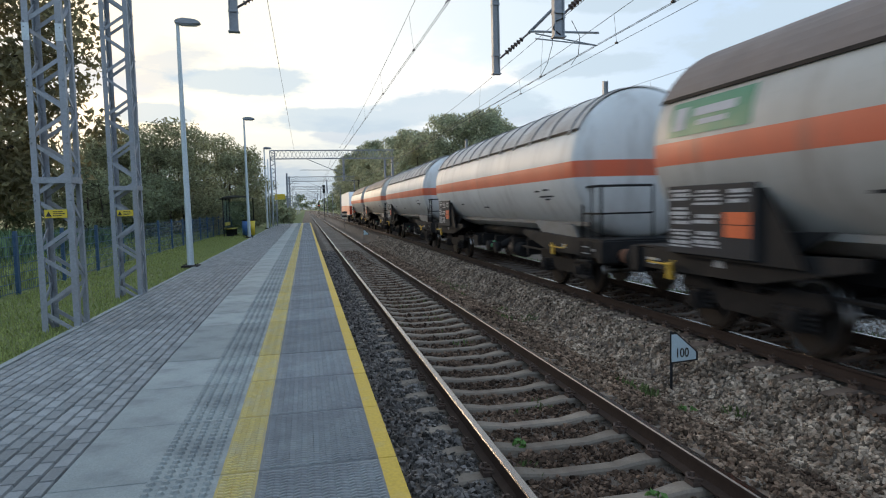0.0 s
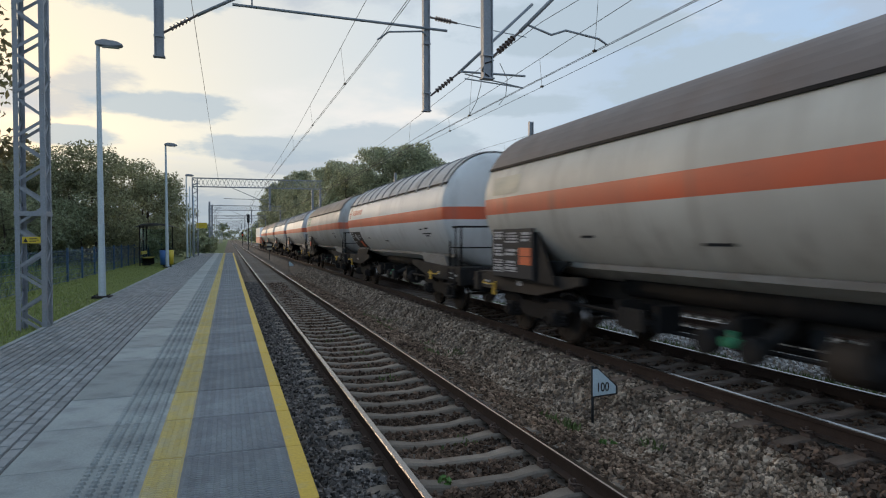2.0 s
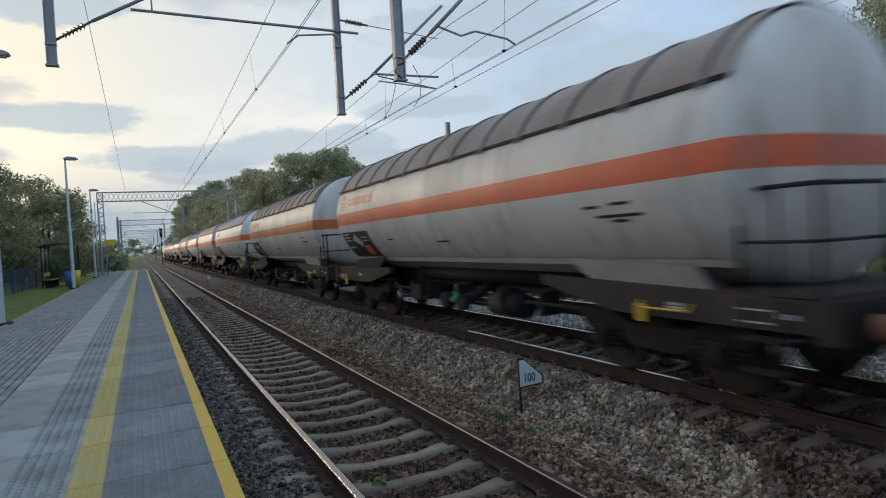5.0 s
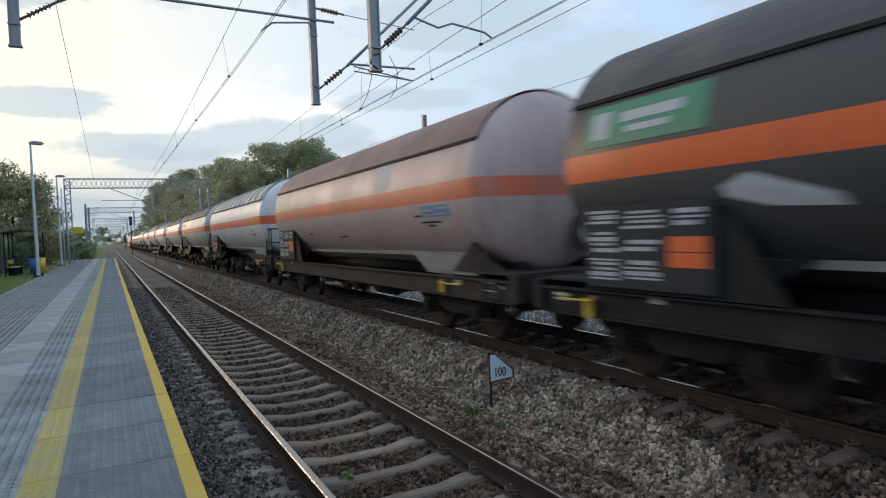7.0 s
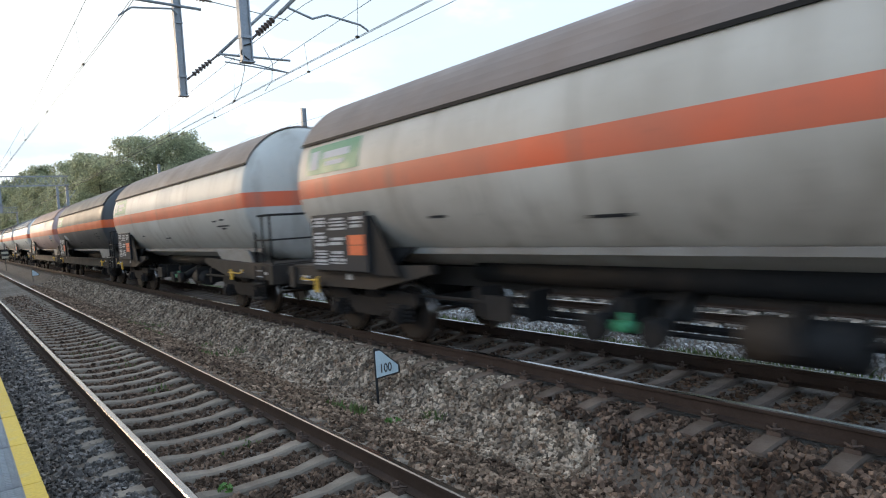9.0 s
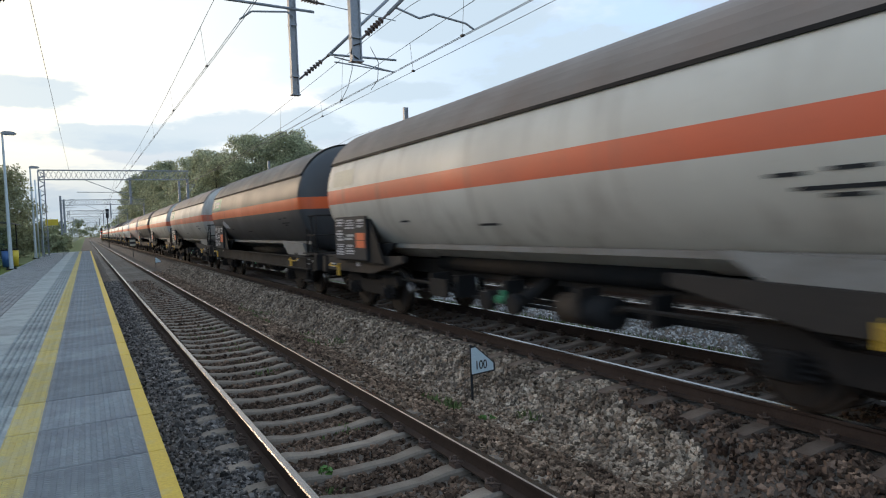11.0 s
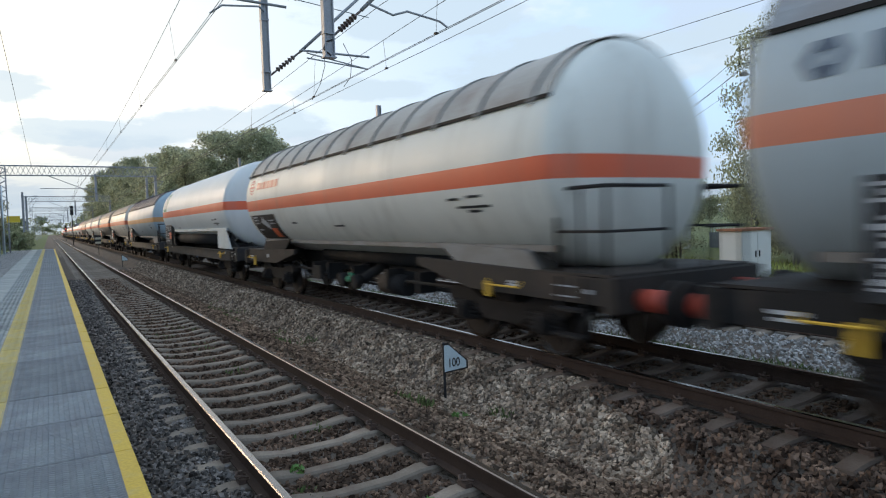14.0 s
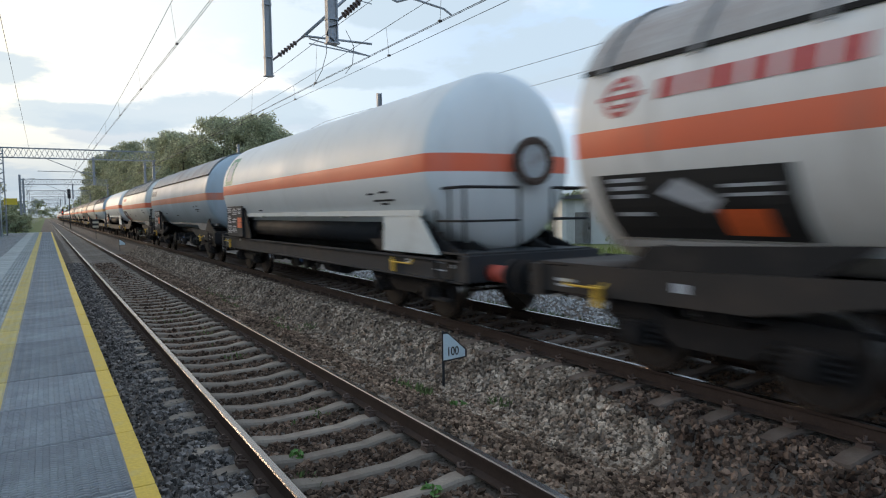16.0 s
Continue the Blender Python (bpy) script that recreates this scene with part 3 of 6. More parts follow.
def rail_mesh():
    bm = bmesh.new()
    prism(bm, RAIL, "y", -40, 900)
    for f in bm.faces:
        if f.normal.z > 0.5 and f.calc_center_median().z > -0.02:
            f.material_index = 1
    return mesh_of("rail", bm, [M["rail_side"], M["rail_top"]])


def sleeper_mesh(mat):
    """Concrete sleeper: high at the rail seats, dipped and narrower in the middle."""
    prof = [(-1.25, -0.215, 0.13), (-1.05, -0.19, 0.14), (-0.55, -0.185, 0.135), (-0.30, -0.225, 0.115), (0.30, -0.225, 0.115), (0.55, -0.185, 0.135), (1.05, -0.19, 0.14), (1.25, -0.215, 0.13)]
    V, F = [], []
    for x, z, w in prof:
        w *= 0.88
        V += [(x, -w, z - 0.2), (x, -w + 0.028, z - 0.02), (x, -w + 0.045, z), (x, w - 0.045, z), (x, w - 0.028, z - 0.02), (x, w, z - 0.2)]
    for i in range(len(prof) - 1):
        for k in range(5):
            a = i * 6 + k
            F.append((a, a + 1, a + 7, a + 6))
    F += [(5, 4, 3, 2, 1, 0), tuple(len(V) - 6 + k for k in range(6))]
    return raw("sleeper", V, [f[::-1] for f in F], mat)


def clip_mesh():
    bm = bmesh.new()
    for s in (-1, 1):
        box(bm, s * 0.085 - 0.05, s * 0.085 + 0.05, -0.06, 0.06, -0.187, -0.150)
        pipe(bm, [(s * 0.05, -0.05, -0.14), (s * 0.12, -0.06, -0.115), (s * 0.15, 0.0, -0.125), (s * 0.12, 0.06, -0.115), (s * 0.05, 0.05, -0.14)], 0.011, 5)
        tube(bm, (s * 0.105, 0, -0.15), (s * 0.105, 0, -0.085), 0.017, 6)
    return mesh_of("rail_clip", bm, M["rust_iron"])


def build_tracks():
    rail, clips = rail_mesh(), clip_mesh()
    kinds = {"near": sleeper_mesh(M["sleeper"]), "train": sleeper_mesh(M["sleeper_brown"]), "third": sleeper_mesh(M["sleeper"])}
    words = {"near": "straight railway track on pale concrete sleepers beside the platform", "train": "railway track on brown stained sleepers under the tank train",
             "third": "disused looking track in pale gravel beyond the train"}
    for key, (cx, cz) in TRACKS.items():
        t = thing("railway_track", words[key], "track", "parallel tracks", "structure", pose(cx, 0, cz))
        for s in (-1, 1):
            put("rail", rail, t, "rusty rail with a bright polished head", pose(s * 0.7535, 0, 0))
        count, first = {"near": (150, 0.0), "train": (90, 0.0), "third": (50, 0.0)}[key]
        me = kinds[key]
        y = 0.08 - 0.6 * 4
        for i in range(count):
            s = put("sleeper", me, t, "", pose(0, y, 0, 0, 0, random.uniform(-0.4, 0.4)))
            if key != "third" and i < 48:
                for side in (-1, 1):
                    put("rail_clip", clips, s, "", pose(side * 0.7535, 0, 0))
            y += 0.6
        co = np.array([v.co[:] for v in me.vertices])
        polys = [tuple(p.vertices) for p in me.polygons]
        V, F = [], []
        for i in range(330):
            V += (co + np.array((0, y + 0.6 * i, 0))).tolist()
            F += [tuple(k + i * len(co) for k in p) for p in polys]
        rest = put("sleepers_beyond", raw("sleepers_beyond", V, F, me.materials[0]), t)
        rest["kind"] = "stuff"


build_tracks()

# ---------------------------------------------------------------- platform
def slab_mesh():
    """One platform slab, a metre long: smooth part, guiding studs, yellow strip, tread part and painted edge."""
    bm = bmesh.new()
    y0, y1, z = 0.010, 0.990, PLAT_Z
    box(bm, -3.63, PLAT_X1, y0, y1, z - 0.16, z - 0.012, 0)
    for a, b, mi, up in ((-3.63, -2.745, 0, 0.0), (-2.745, -2.535, 5, 0.001), (-2.535, -1.855, 1, 0.0), (-1.855, PLAT_X1, 3, 0.001)):
        v = [bm.verts.new(p) for p in ((a, y0, z + up), (b, y0, z + up), (b, y1, z + up), (a, y1, z + up))]
        lo = [bm.verts.new((p.co.x, p.co.y + (-0.004 if p.co.y < 0.5 else 0.004), z - 0.006)) for p in v]
        bm.faces.new(v).material_index = mi
        for i in range(4):
            bm.faces.new((lo[i], lo[(i + 1) % 4], v[(i + 1) % 4], v[i])).material_index = mi
    for col in range(5):
        for row in range(14):
            cx, cy = -3.10 + 0.075 * col, 0.045 + 0.07 * row
            lo = [bm.verts.new((cx + 0.026 * math.cos(k * math.tau / 6), cy + 0.024 * math.sin(k * math.tau / 6), z)) for k in range(6)]
            hi = [bm.verts.new((cx + 0.017 * math.cos(k * math.tau / 6), cy + 0.015 * math.sin(k * math.tau / 6), z + 0.017)) for k in range(6)]
            for k in range(6):
                bm.faces.new((lo[k], lo[(k + 1) % 6], hi[(k + 1) % 6], hi[k])).material_index = 0
            bm.faces.new(hi).material_index = 0
    # raised lozenges of the tread between the strip and the edge, and on the strip itself
    # lozenges are paler than the floor between them, which is coloured as if shaded
    for i in range(-7, 22):
        for j in range(27):
            cx, cy = -2.515 + 0.036 * (i + 0.5), 0.03 + 0.0355 * j
            if cx > -1.875 or cx < -2.73 or abs(cx + 2.535) < 0.018:
                continue
            s = 1 if i % 2 else -1
            p = [(cx - 0.0190, cy - 0.008 * s - 0.007), (cx + 0.0190, cy + 0.008 * s - 0.007), (cx + 0.0190, cy + 0.008 * s + 0.007), (cx - 0.0190, cy - 0.008 * s + 0.007)]
            lo = [bm.verts.new((a, b, z + 0.001)) for a, b in p]
            hi = [bm.verts.new((a + (cx - a) * 0.25, b + (cy - b) * 0.25, z + 0.008)) for a, b in p]
            mi = 2 if cx < -2.535 else 4
            for k in range(4):
                bm.faces.new((lo[k], lo[(k + 1) % 4], hi[(k + 1) % 4], hi[k])).material_index = mi
            bm.faces.new(hi).material_index = mi
    return mesh_of("slab", bm, [M["slab"], M["tread"], M["yellow"], M["yellow_edge"], M["tread_lit"], M["yellow_shaded"]])


def paver_form(w=0.090, l=0.192):
    a, b, z = w / 2, l / 2, 0.0
    V = [(-a, -b, z - 0.02), (a, -b, z - 0.02), (a, b, z - 0.02), (-a, b, z - 0.02), (-a + 0.006, -b + 0.006, z), (a - 0.006, -b + 0.006, z), (a - 0.006, b - 0.006, z), (-a + 0.006, b - 0.006, z)]
    F = [(4, 5, 6, 7), (0, 1, 5, 4), (1, 2, 6, 5), (2, 3, 7, 6), (3, 0, 4, 7)]
    return V, F


def build_platform():
    p = thing("platform", "concrete station platform with paved walkway and yellow safety lines", "platform", kind="structure")
    bm = bmesh.new()
    box(bm, PLAT_X0 + 0.01, PLAT_X1 - 0.02, PLAT_Y0, PLAT_Y1, -0.7, PLAT_Z - 0.17)
    box(bm, -3.632, PLAT_X1 - 0.01, PLAT_Y0, PLAT_Y1, PLAT_Z - 0.17, PLAT_Z - 0.164, 1)
    box(bm, PLAT_X0 + 0.01, -3.64, PLAT_Y0, PLAT_Y1, PLAT_Z - 0.17, PLAT_Z - 0.018, 1)
    box(bm, PLAT_X0 - 0.07, PLAT_X0 + 0.005, PLAT_Y0, PLAT_Y1, 0.2, PLAT_Z + 0.004, 2)
    part("platform_body", bm, [M["wall"], M["joint"], M["slab"]], p)
    me = slab_mesh()
    for i in range(int(PLAT_Y1 - PLAT_Y0)):
        put("slab", me, p, "", pose(0, PLAT_Y0 + i + 0.62, random.uniform(-0.002, 0.002)))
    V, F = paver_form()
    one = raw("paver", V, F, M["paver"])
    co, RV, RF = np.array(V), [], []
    made = 0
    cols = 15
    step = (-3.642 - (PLAT_X0 + 0.02)) / cols
    for j in range(int((PLAT_Y1 - PLAT_Y0) / 0.2)):
        for c in range(cols):
            x = -3.642 - step * (c + 0.5)
            y = PLAT_Y0 + 0.2 * j + (0.1 if c % 2 else 0.0) + 0.1
            z = PLAT_Z + random.uniform(-0.004, 0.001)
            if 4.6 < y < 9.0 and made < 300:
                put("paver", one, p, "", pose(x, y, z, random.uniform(-0.6, 0.6), random.uniform(-0.9, 0.9), 0))
                made += 1
            else:
                RF += [tuple(k + len(RV) for k in f) for f in F]
                RV += (co + np.array((x, y, z))).tolist()
    put("pavers_beyond", raw("pavers_beyond", RV, RF, M["paver"]), p)["kind"] = "stuff"


build_platform()

# ---------------------------------------------------------------- the tank train
SPEED, TRACK_X, TRACK_Z = 17.6, *TRACKS["train"]
R, ZC, HALF = 1.46, 2.56, 6.45          # tank radius, axis over the rail, half of the cylinder's length
DOME = 0.42


def tank_mesh():
    V, F = [], []
    prof = [(-HALF - DOME, 0.0)]
    for k in range(1, 9):
        a = k / 8 * math.pi / 2
        prof.append((-HALF - DOME * math.cos(a), R * math.sin(a) ** 0.8))
    prof += [(-HALF + 2 * HALF * i / 10, R) for i in range(1, 10)]
    prof += [(-y, r) for y, r in prof[8::-1]]
    n = 56
    for y, r in prof:
        for k in range(n):
            a = k * math.tau / n
            V.append((r * math.sin(a), y, ZC + r * math.cos(a)))
    for i in range(len(prof) - 1):
        for k in range(n):
            a, b = i * n + k, i * n + (k + 1) % n
            F.append((a, b, b + n, a + n))
    return raw("tank", V, F, [], True)


def arc_sheet(r0, r1, y0, y1, a0, a1, n=20, ends=True):
    """A bent sheet round the tank between two angles from the top."""
    V, F = [], []
    for i in range(n + 1):
        a = a0 + (a1 - a0) * i / n
        for r in (r0, r1):
            for y in (y0, y1):
                V.append((r * math.sin(a), y, ZC + r * math.cos(a)))
    for i in range(n):
        b = i * 4
        F += [(b + 2, b + 6, b + 7, b + 3), (b, b + 1, b + 5, b + 4), (b, b + 4, b + 6, b + 2), (b + 1, b + 3, b + 7, b + 5)]
    F += [(0, 2, 3, 1), (n * 4, n * 4 + 1, n * 4 + 3, n * 4 + 2)]
    return V, F


SHADE = radians(63)


def shield_mesh():
    V, F = arc_sheet(R + 0.02, R + 0.032, -HALF - 0.05, HALF + 0.05, -SHADE, SHADE)
    return raw("sun_shield", V, F, [], False)


def shield_edge_mesh():
    bm = bmesh.new()
    for a in (-SHADE,):
        x, z = (R + 0.025) * math.sin(a), ZC + (R + 0.025) * math.cos(a)
        box(bm, x - 0.018, x + 0.018, -HALF - 0.05, HALF + 0.05, z - 0.035, z + 0.01)
    return mesh_of("shield_edge", bm, M["frame"])


def strap_mesh():
    V, F = arc_sheet(R + 0.033, R + 0.058, -0.03, 0.03, -SHADE - 0.07, SHADE + 0.07)
    return raw("strap", V, F, [], False)


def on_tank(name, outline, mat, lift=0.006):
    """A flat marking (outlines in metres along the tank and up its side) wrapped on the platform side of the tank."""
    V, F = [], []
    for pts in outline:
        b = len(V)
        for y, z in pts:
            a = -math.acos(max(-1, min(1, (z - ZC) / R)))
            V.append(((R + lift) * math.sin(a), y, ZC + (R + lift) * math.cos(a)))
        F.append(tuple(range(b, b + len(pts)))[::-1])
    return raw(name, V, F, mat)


def rect(y0, y1, z0, z1, n=4):
    """Rows of small rectangles, so that a tall marking follows the curve."""
    return [[(y0, z0 + (z1 - z0) * i / n), (y1, z0 + (z1 - z0) * i / n), (y1, z0 + (z1 - z0) * (i + 1) / n), (y0, z0 + (z1 - z0) * (i + 1) / n)] for i in range(n)]


def ring(cy, cz, r0, r1, n=20):
    out = []
    for i in range(n):
        a, b = i * math.tau / n, (i + 1) * math.tau / n
        out.append([(cy + r0 * math.cos(a), cz + r0 * math.sin(a)), (cy + r1 * math.cos(a), cz + r1 * math.sin(a)), (cy + r1 * math.cos(b), cz + r1 * math.sin(b)), (cy + r0 * math.cos(b), cz + r0 * math.sin(b))])
    return out


def bogie_meshes():
    bm = bmesh.new()
    side = [(-1.35, 0.62), (-1.30, 0.78), (-0.75, 0.80), (-0.45, 0.66), (0.45, 0.66), (0.75, 0.80), (1.30, 0.78), (1.35, 0.62), (1.15, 0.50), (0.65, 0.52), (0.40, 0.38), (-0.40, 0.38), (-0.65, 0.52), (-1.15, 0.50)]
    for s in (-1, 1):
        prism(bm, side, "x", s * 1.0 - 0.06, s * 1.0 + 0.06)
        for a in (-0.9, 0.9):
            box(bm, s * 1.02 - 0.13, s * 1.02 + 0.13, a - 0.14, a + 0.14, 0.32, 0.60, 0, 0.02)
            tube(bm, (s * 1.14, a, 0.46), (s * 1.20, a, 0.46), 0.10, 10)
            for o in (-0.24, 0.24):
                for k in range(4):
                    tube(bm, (s * 1.04, a + o, 0.36 + 0.06 * k), (s * 1.04, a + o, 0.395 + 0.06 * k), 0.075, 8)
                tube(bm, (s * 1.04, a + o, 0.33), (s * 1.04, a + o, 0.62), 0.045, 6)
            box(bm, s * 0.75 - 0.05, s * 0.75 + 0.05, a - 0.55 if a > 0 else a + 0.49, a - 0.49 if a > 0 else a + 0.55, 0.25, 0.65)
    box(bm, -1.0, 1.0, -0.22, 0.22, 0.50, 0.80, 0, 0.02)
    for a in (-1.25, 1.25):
        box(bm, -1.0, 1.0, a - 0.05, a + 0.05, 0.58, 0.70)
    tube(bm, (0, 0, 0.80), (0, 0, 0.96), 0.20, 12)
    frame_me = mesh_of("bogie", bm, M["bogie"])
    bm = bmesh.new()
    tube(bm, (-1.0, 0, 0), (1.0, 0, 0), 0.075, 10)
    for s in (-1, 1):
        tube(bm, (s * 0.69, 0, 0), (s * 0.72, 0, 0), 0.49, 28, 0)
        tube(bm, (s * 0.72, 0, 0), (s * 0.825, 0, 0), 0.46, 28, 0)
        tube(bm, (s * 0.825, 0, 0), (s * 0.84, 0, 0), 0.40, 28, 1)
        tube(bm, (s * 0.84, 0, 0), (s * 0.90, 0, 0), 0.13, 12, 1)
        for k in range(3):                                     # marks on the wheel's disc
            a = k * math.tau / 3
            tube(bm, (s * 0.838, 0.27 * math.cos(a), 0.27 * math.sin(a)), (s * 0.848, 0.27 * math.cos(a), 0.27 * math.sin(a)), 0.05, 8, 1)
    return frame_me, mesh_of("wheelset", bm, [M["rail_top"], M["wheel"]])


END = 7.35        # the headstock, from the wagon's middle


def frame_meshes(mat):
    """Side sills (long channel, or stubs that rise towards the middle), centre sill, headstock and saddle plates."""
    out = {}
    bm = bmesh.new()
    prism(bm, [(-1.33, 0.708), (-1.19, 0.708), (-1.19, 1.042), (-1.33, 1.042), (-1.33, 1.018), (-1.26, 1.018), (-1.26, 0.732), (-1.33, 0.732)], "y", -END, END)
    out["long"] = mesh_of("side_sill", bm, mat)
    for key, e in (("front", 1), ("rear", -1)):
        bm = bmesh.new()
        prism(bm, [(e * END, 0.80), (e * END, 1.10), (e * 3.1, 1.22), (e * 3.1, 1.10), (e * 4.6, 0.82)], "x", -1.25, -1.15)
        out[key] = mesh_of("side_sill", bm, mat)
    bm = bmesh.new()
    box(bm, -0.30, 0.30, -END, END, 0.82, 1.10)
    for e in (-1, 1):
        box(bm, -1.15, 1.15, e * 5.1 - 0.18, e * 5.1 + 0.18, 0.84, 1.12)
    out["centre"] = mesh_of("centre_sill", bm, mat)
    bm = bmesh.new()
    box(bm, -1.32, 1.32, END - 0.09, END + 0.09, 0.74, 1.12)
    box(bm, -1.25, 1.25, 6.1, END, 1.12, 1.15)
    tube(bm, (0, END, 0.88), (0, END + 0.55, 0.86), 0.05, 6)
    box(bm, -0.09, 0.09, END, END + 0.32, 0.78, 0.95)
    out["head"] = mesh_of("headstock", bm, mat)
    for key, s in (("left", -1), ("right", 1)):
        bm = bmesh.new()
        prism(bm, [(-1.2, 1.06), (-0.9, 1.38), (1.3, 1.46), (0.6, 1.06)], "x", s * 1.12 - 0.03, s * 1.12 + 0.03)
        for o in (-0.7, 0.1):
            box(bm, min(s * 0.40, s * 1.10), max(s * 0.40, s * 1.10), o - 0.02, o + 0.02, 1.06, 1.40)
        out["saddle_" + key] = mesh_of("saddle", bm, mat)
    return out


def gear_mesh():
    """Brake gear, pipes, reservoir and valves that hang under the middle."""
    bm = bmesh.new()
    tube(bm, (-0.75, -1.9, 0.62), (-0.75, -0.9, 0.62), 0.20, 14)
    tube(bm, (0.55, 0.4, 0.60), (0.55, 1.3, 0.60), 0.17, 12)
    pipe(bm, [(-0.95, -5.0, 0.74), (-0.95, -2.2, 0.74), (-0.70, -1.6, 0.55), (-0.70, 1.8, 0.55), (-0.95, 2.4, 0.74), (-0.95, 5.0, 0.74)], 0.03, 6)
    pipe(bm, [(-0.35, -4.2, 0.55), (-0.35, 4.2, 0.55)], 0.045, 6)
    for y in (-0.15, 0.55):
        tube(bm, (-0.30, y, 0.95), (-0.95, y, 0.62), 0.10, 10)
        tube(bm, (-0.95, y, 0.62), (-1.12, y, 0.60), 0.15, 12)
    for y in (-2.6, -1.4, 0.2, 1.6, 2.5):
        box(bm, -0.98, -0.60, y - 0.05, y + 0.05, 0.55, 0.92)
    box(bm, -1.10, -1.02, 1.75, 2.25, 0.55, 0.85)
    tube(bm, (-0.4, -3.0, 1.08), (-0.4, 3.0, 1.08), 0.16, 10)
    return mesh_of("brake_gear", bm, M["frame"])


def valve_mesh(mat):
    bm = bmesh.new()
    tube(bm, (-1.0, 0.1, 0.64), (-1.0, 0.34, 0.64), 0.06, 10)
    tube(bm, (-1.0, 0.2, 0.60), (-1.0, 0.2, 0.78), 0.045, 10)
    tube(bm, (-1.0, 0.22, 0.64), (-1.1, 0.22, 0.64), 0.05, 10)
    return mesh_of("valve", bm, mat)


def board_meshes():
    """The dark data board at the leading end, and the plates that it carries."""
    bm = bmesh.new()
    box(bm, -1.40, -1.36, 4.45, 6.25, 1.10, 2.02, 0, 0.01)
    for y in (4.6, 6.1):
        beam(bm, (-1.36, y, 1.3), (-1.05, y, 1.15), 0.06, 0.05)
    board = mesh_of("data_board", bm, M["board"])
    white = []
    rng = random.Random(77)
    for y0, y1, z0, z1 in ((5.72, 6.18, 1.80, 1.97), (5.72, 6.18, 1.50, 1.73), (5.72, 6.18, 1.17, 1.43), (5.08, 5.62, 1.74, 1.95), (5.12, 5.62, 1.48, 1.64), (5.12, 5.62, 1.17, 1.42), (4.55, 4.98, 1.76, 1.95)):
        V, F = [], []
        z = z1
        while z - 0.03 > z0:
            h = rng.choice((0.022, 0.030, 0.046))
            y = y1 - rng.choice((0.0, 0.0, 0.08))
            while y > y0 + 0.08:
                w = rng.uniform(0.05, 0.17)
                e = max(y - w, y0)
                F.append(tuple(range(len(V), len(V) + 4)))
                V += [(-1.404, y, z - h), (-1.404, y, z), (-1.404, e, z), (-1.404, e, z - h)]
                y = e - rng.uniform(0.012, 0.03)
            z -= h + rng.uniform(0.018, 0.03)
        white.append(raw("data_plate", V, F, M["label_white"]))
    bm = bmesh.new()
    for z in (1.36, 1.52):
        box(bm, -1.410, -1.400, 4.52, 4.98, z, z + 0.15)
    return board, white, mesh_of("hazard_plate", bm, M["label_orange"])


def rail_mesh_end():
    """Handrail of tubes on the brake platform at the trailing end."""
    out = []
    for x in (-1.22, 1.22):
        bm = bmesh.new()
        pipe(bm, [(x, -7.25, 1.12), (x, -7.25, 2.12), (x + 0.0, -6.55, 2.12), (x, -6.45, 2.0), (x, -6.45, 1.12)], 0.024, 7)
        tube(bm, (x, -7.25, 1.62), (x, -6.45, 1.62), 0.018, 6)
        tube(bm, (x, -6.85, 1.12), (x, -6.85, 2.12), 0.018, 6)
        e = -0.2 if x < 0 else 0.45
        pipe(bm, [(x, -7.25, 2.12), (e, -7.25, 2.12), (e, -7.25, 1.12)], 0.024, 7)
        tube(bm, (x, -7.25, 1.62), (e, -7.25, 1.62), 0.018, 6)
        out.append(mesh_of("handrail", bm, M["frame"]))
    return out


def step_mesh():
    out = []
    for x in (-1.30, 1.30):
        bm = bmesh.new()
        for o in (-6.95, -6.55):
            tube(bm, (x, o, 0.42), (x, o, 1.1), 0.02, 6)
        for z in (0.42, 0.72):
            box(bm, x - 0.10, x + 0.06, -6.97, -6.53, z, z + 0.03)
        out.append(mesh_of("step", bm, M["frame"]))
    return out


def handle_mesh():
    """Yellow shunter's handles and a change-over lever."""
    bm = bmesh.new()
    pipe(bm, [(-1.34, -5.9, 1.00), (-1.40, -5.9, 0.93), (-1.40, -5.2, 0.93), (-1.34, -5.2, 1.0)], 0.014, 6)
    box(bm, -1.35, -1.31, -5.22, -5.12, 0.76, 0.96)
    first = mesh_of("shunting_handle", bm, M["yellow_iron"])
    bm = bmesh.new()
    pipe(bm, [(-1.34, 6.2, 0.98), (-1.40, 6.2, 0.92), (-1.40, 6.75, 0.92), (-1.34, 6.75, 0.98)], 0.014, 6)
    box(bm, -1.35, -1.31, 6.27, 6.37, 0.70, 0.94)
    return [first, mesh_of("shunting_handle", bm, M["yellow_iron"])]


def buffer_mesh(mat):
    bm = bmesh.new()
    tube(bm, (0, 0, 0), (0, 0.38, 0), 0.125, 12, 0)
    tube(bm, (0, 0.38, 0), (0, 0.56, 0), 0.09, 12, 1)
    tube(bm, (0, 0.56, 0), (0, 0.62, 0), 0.24, 16, 1)
    return mesh_of("buffer", bm, [mat, M["frame"]])


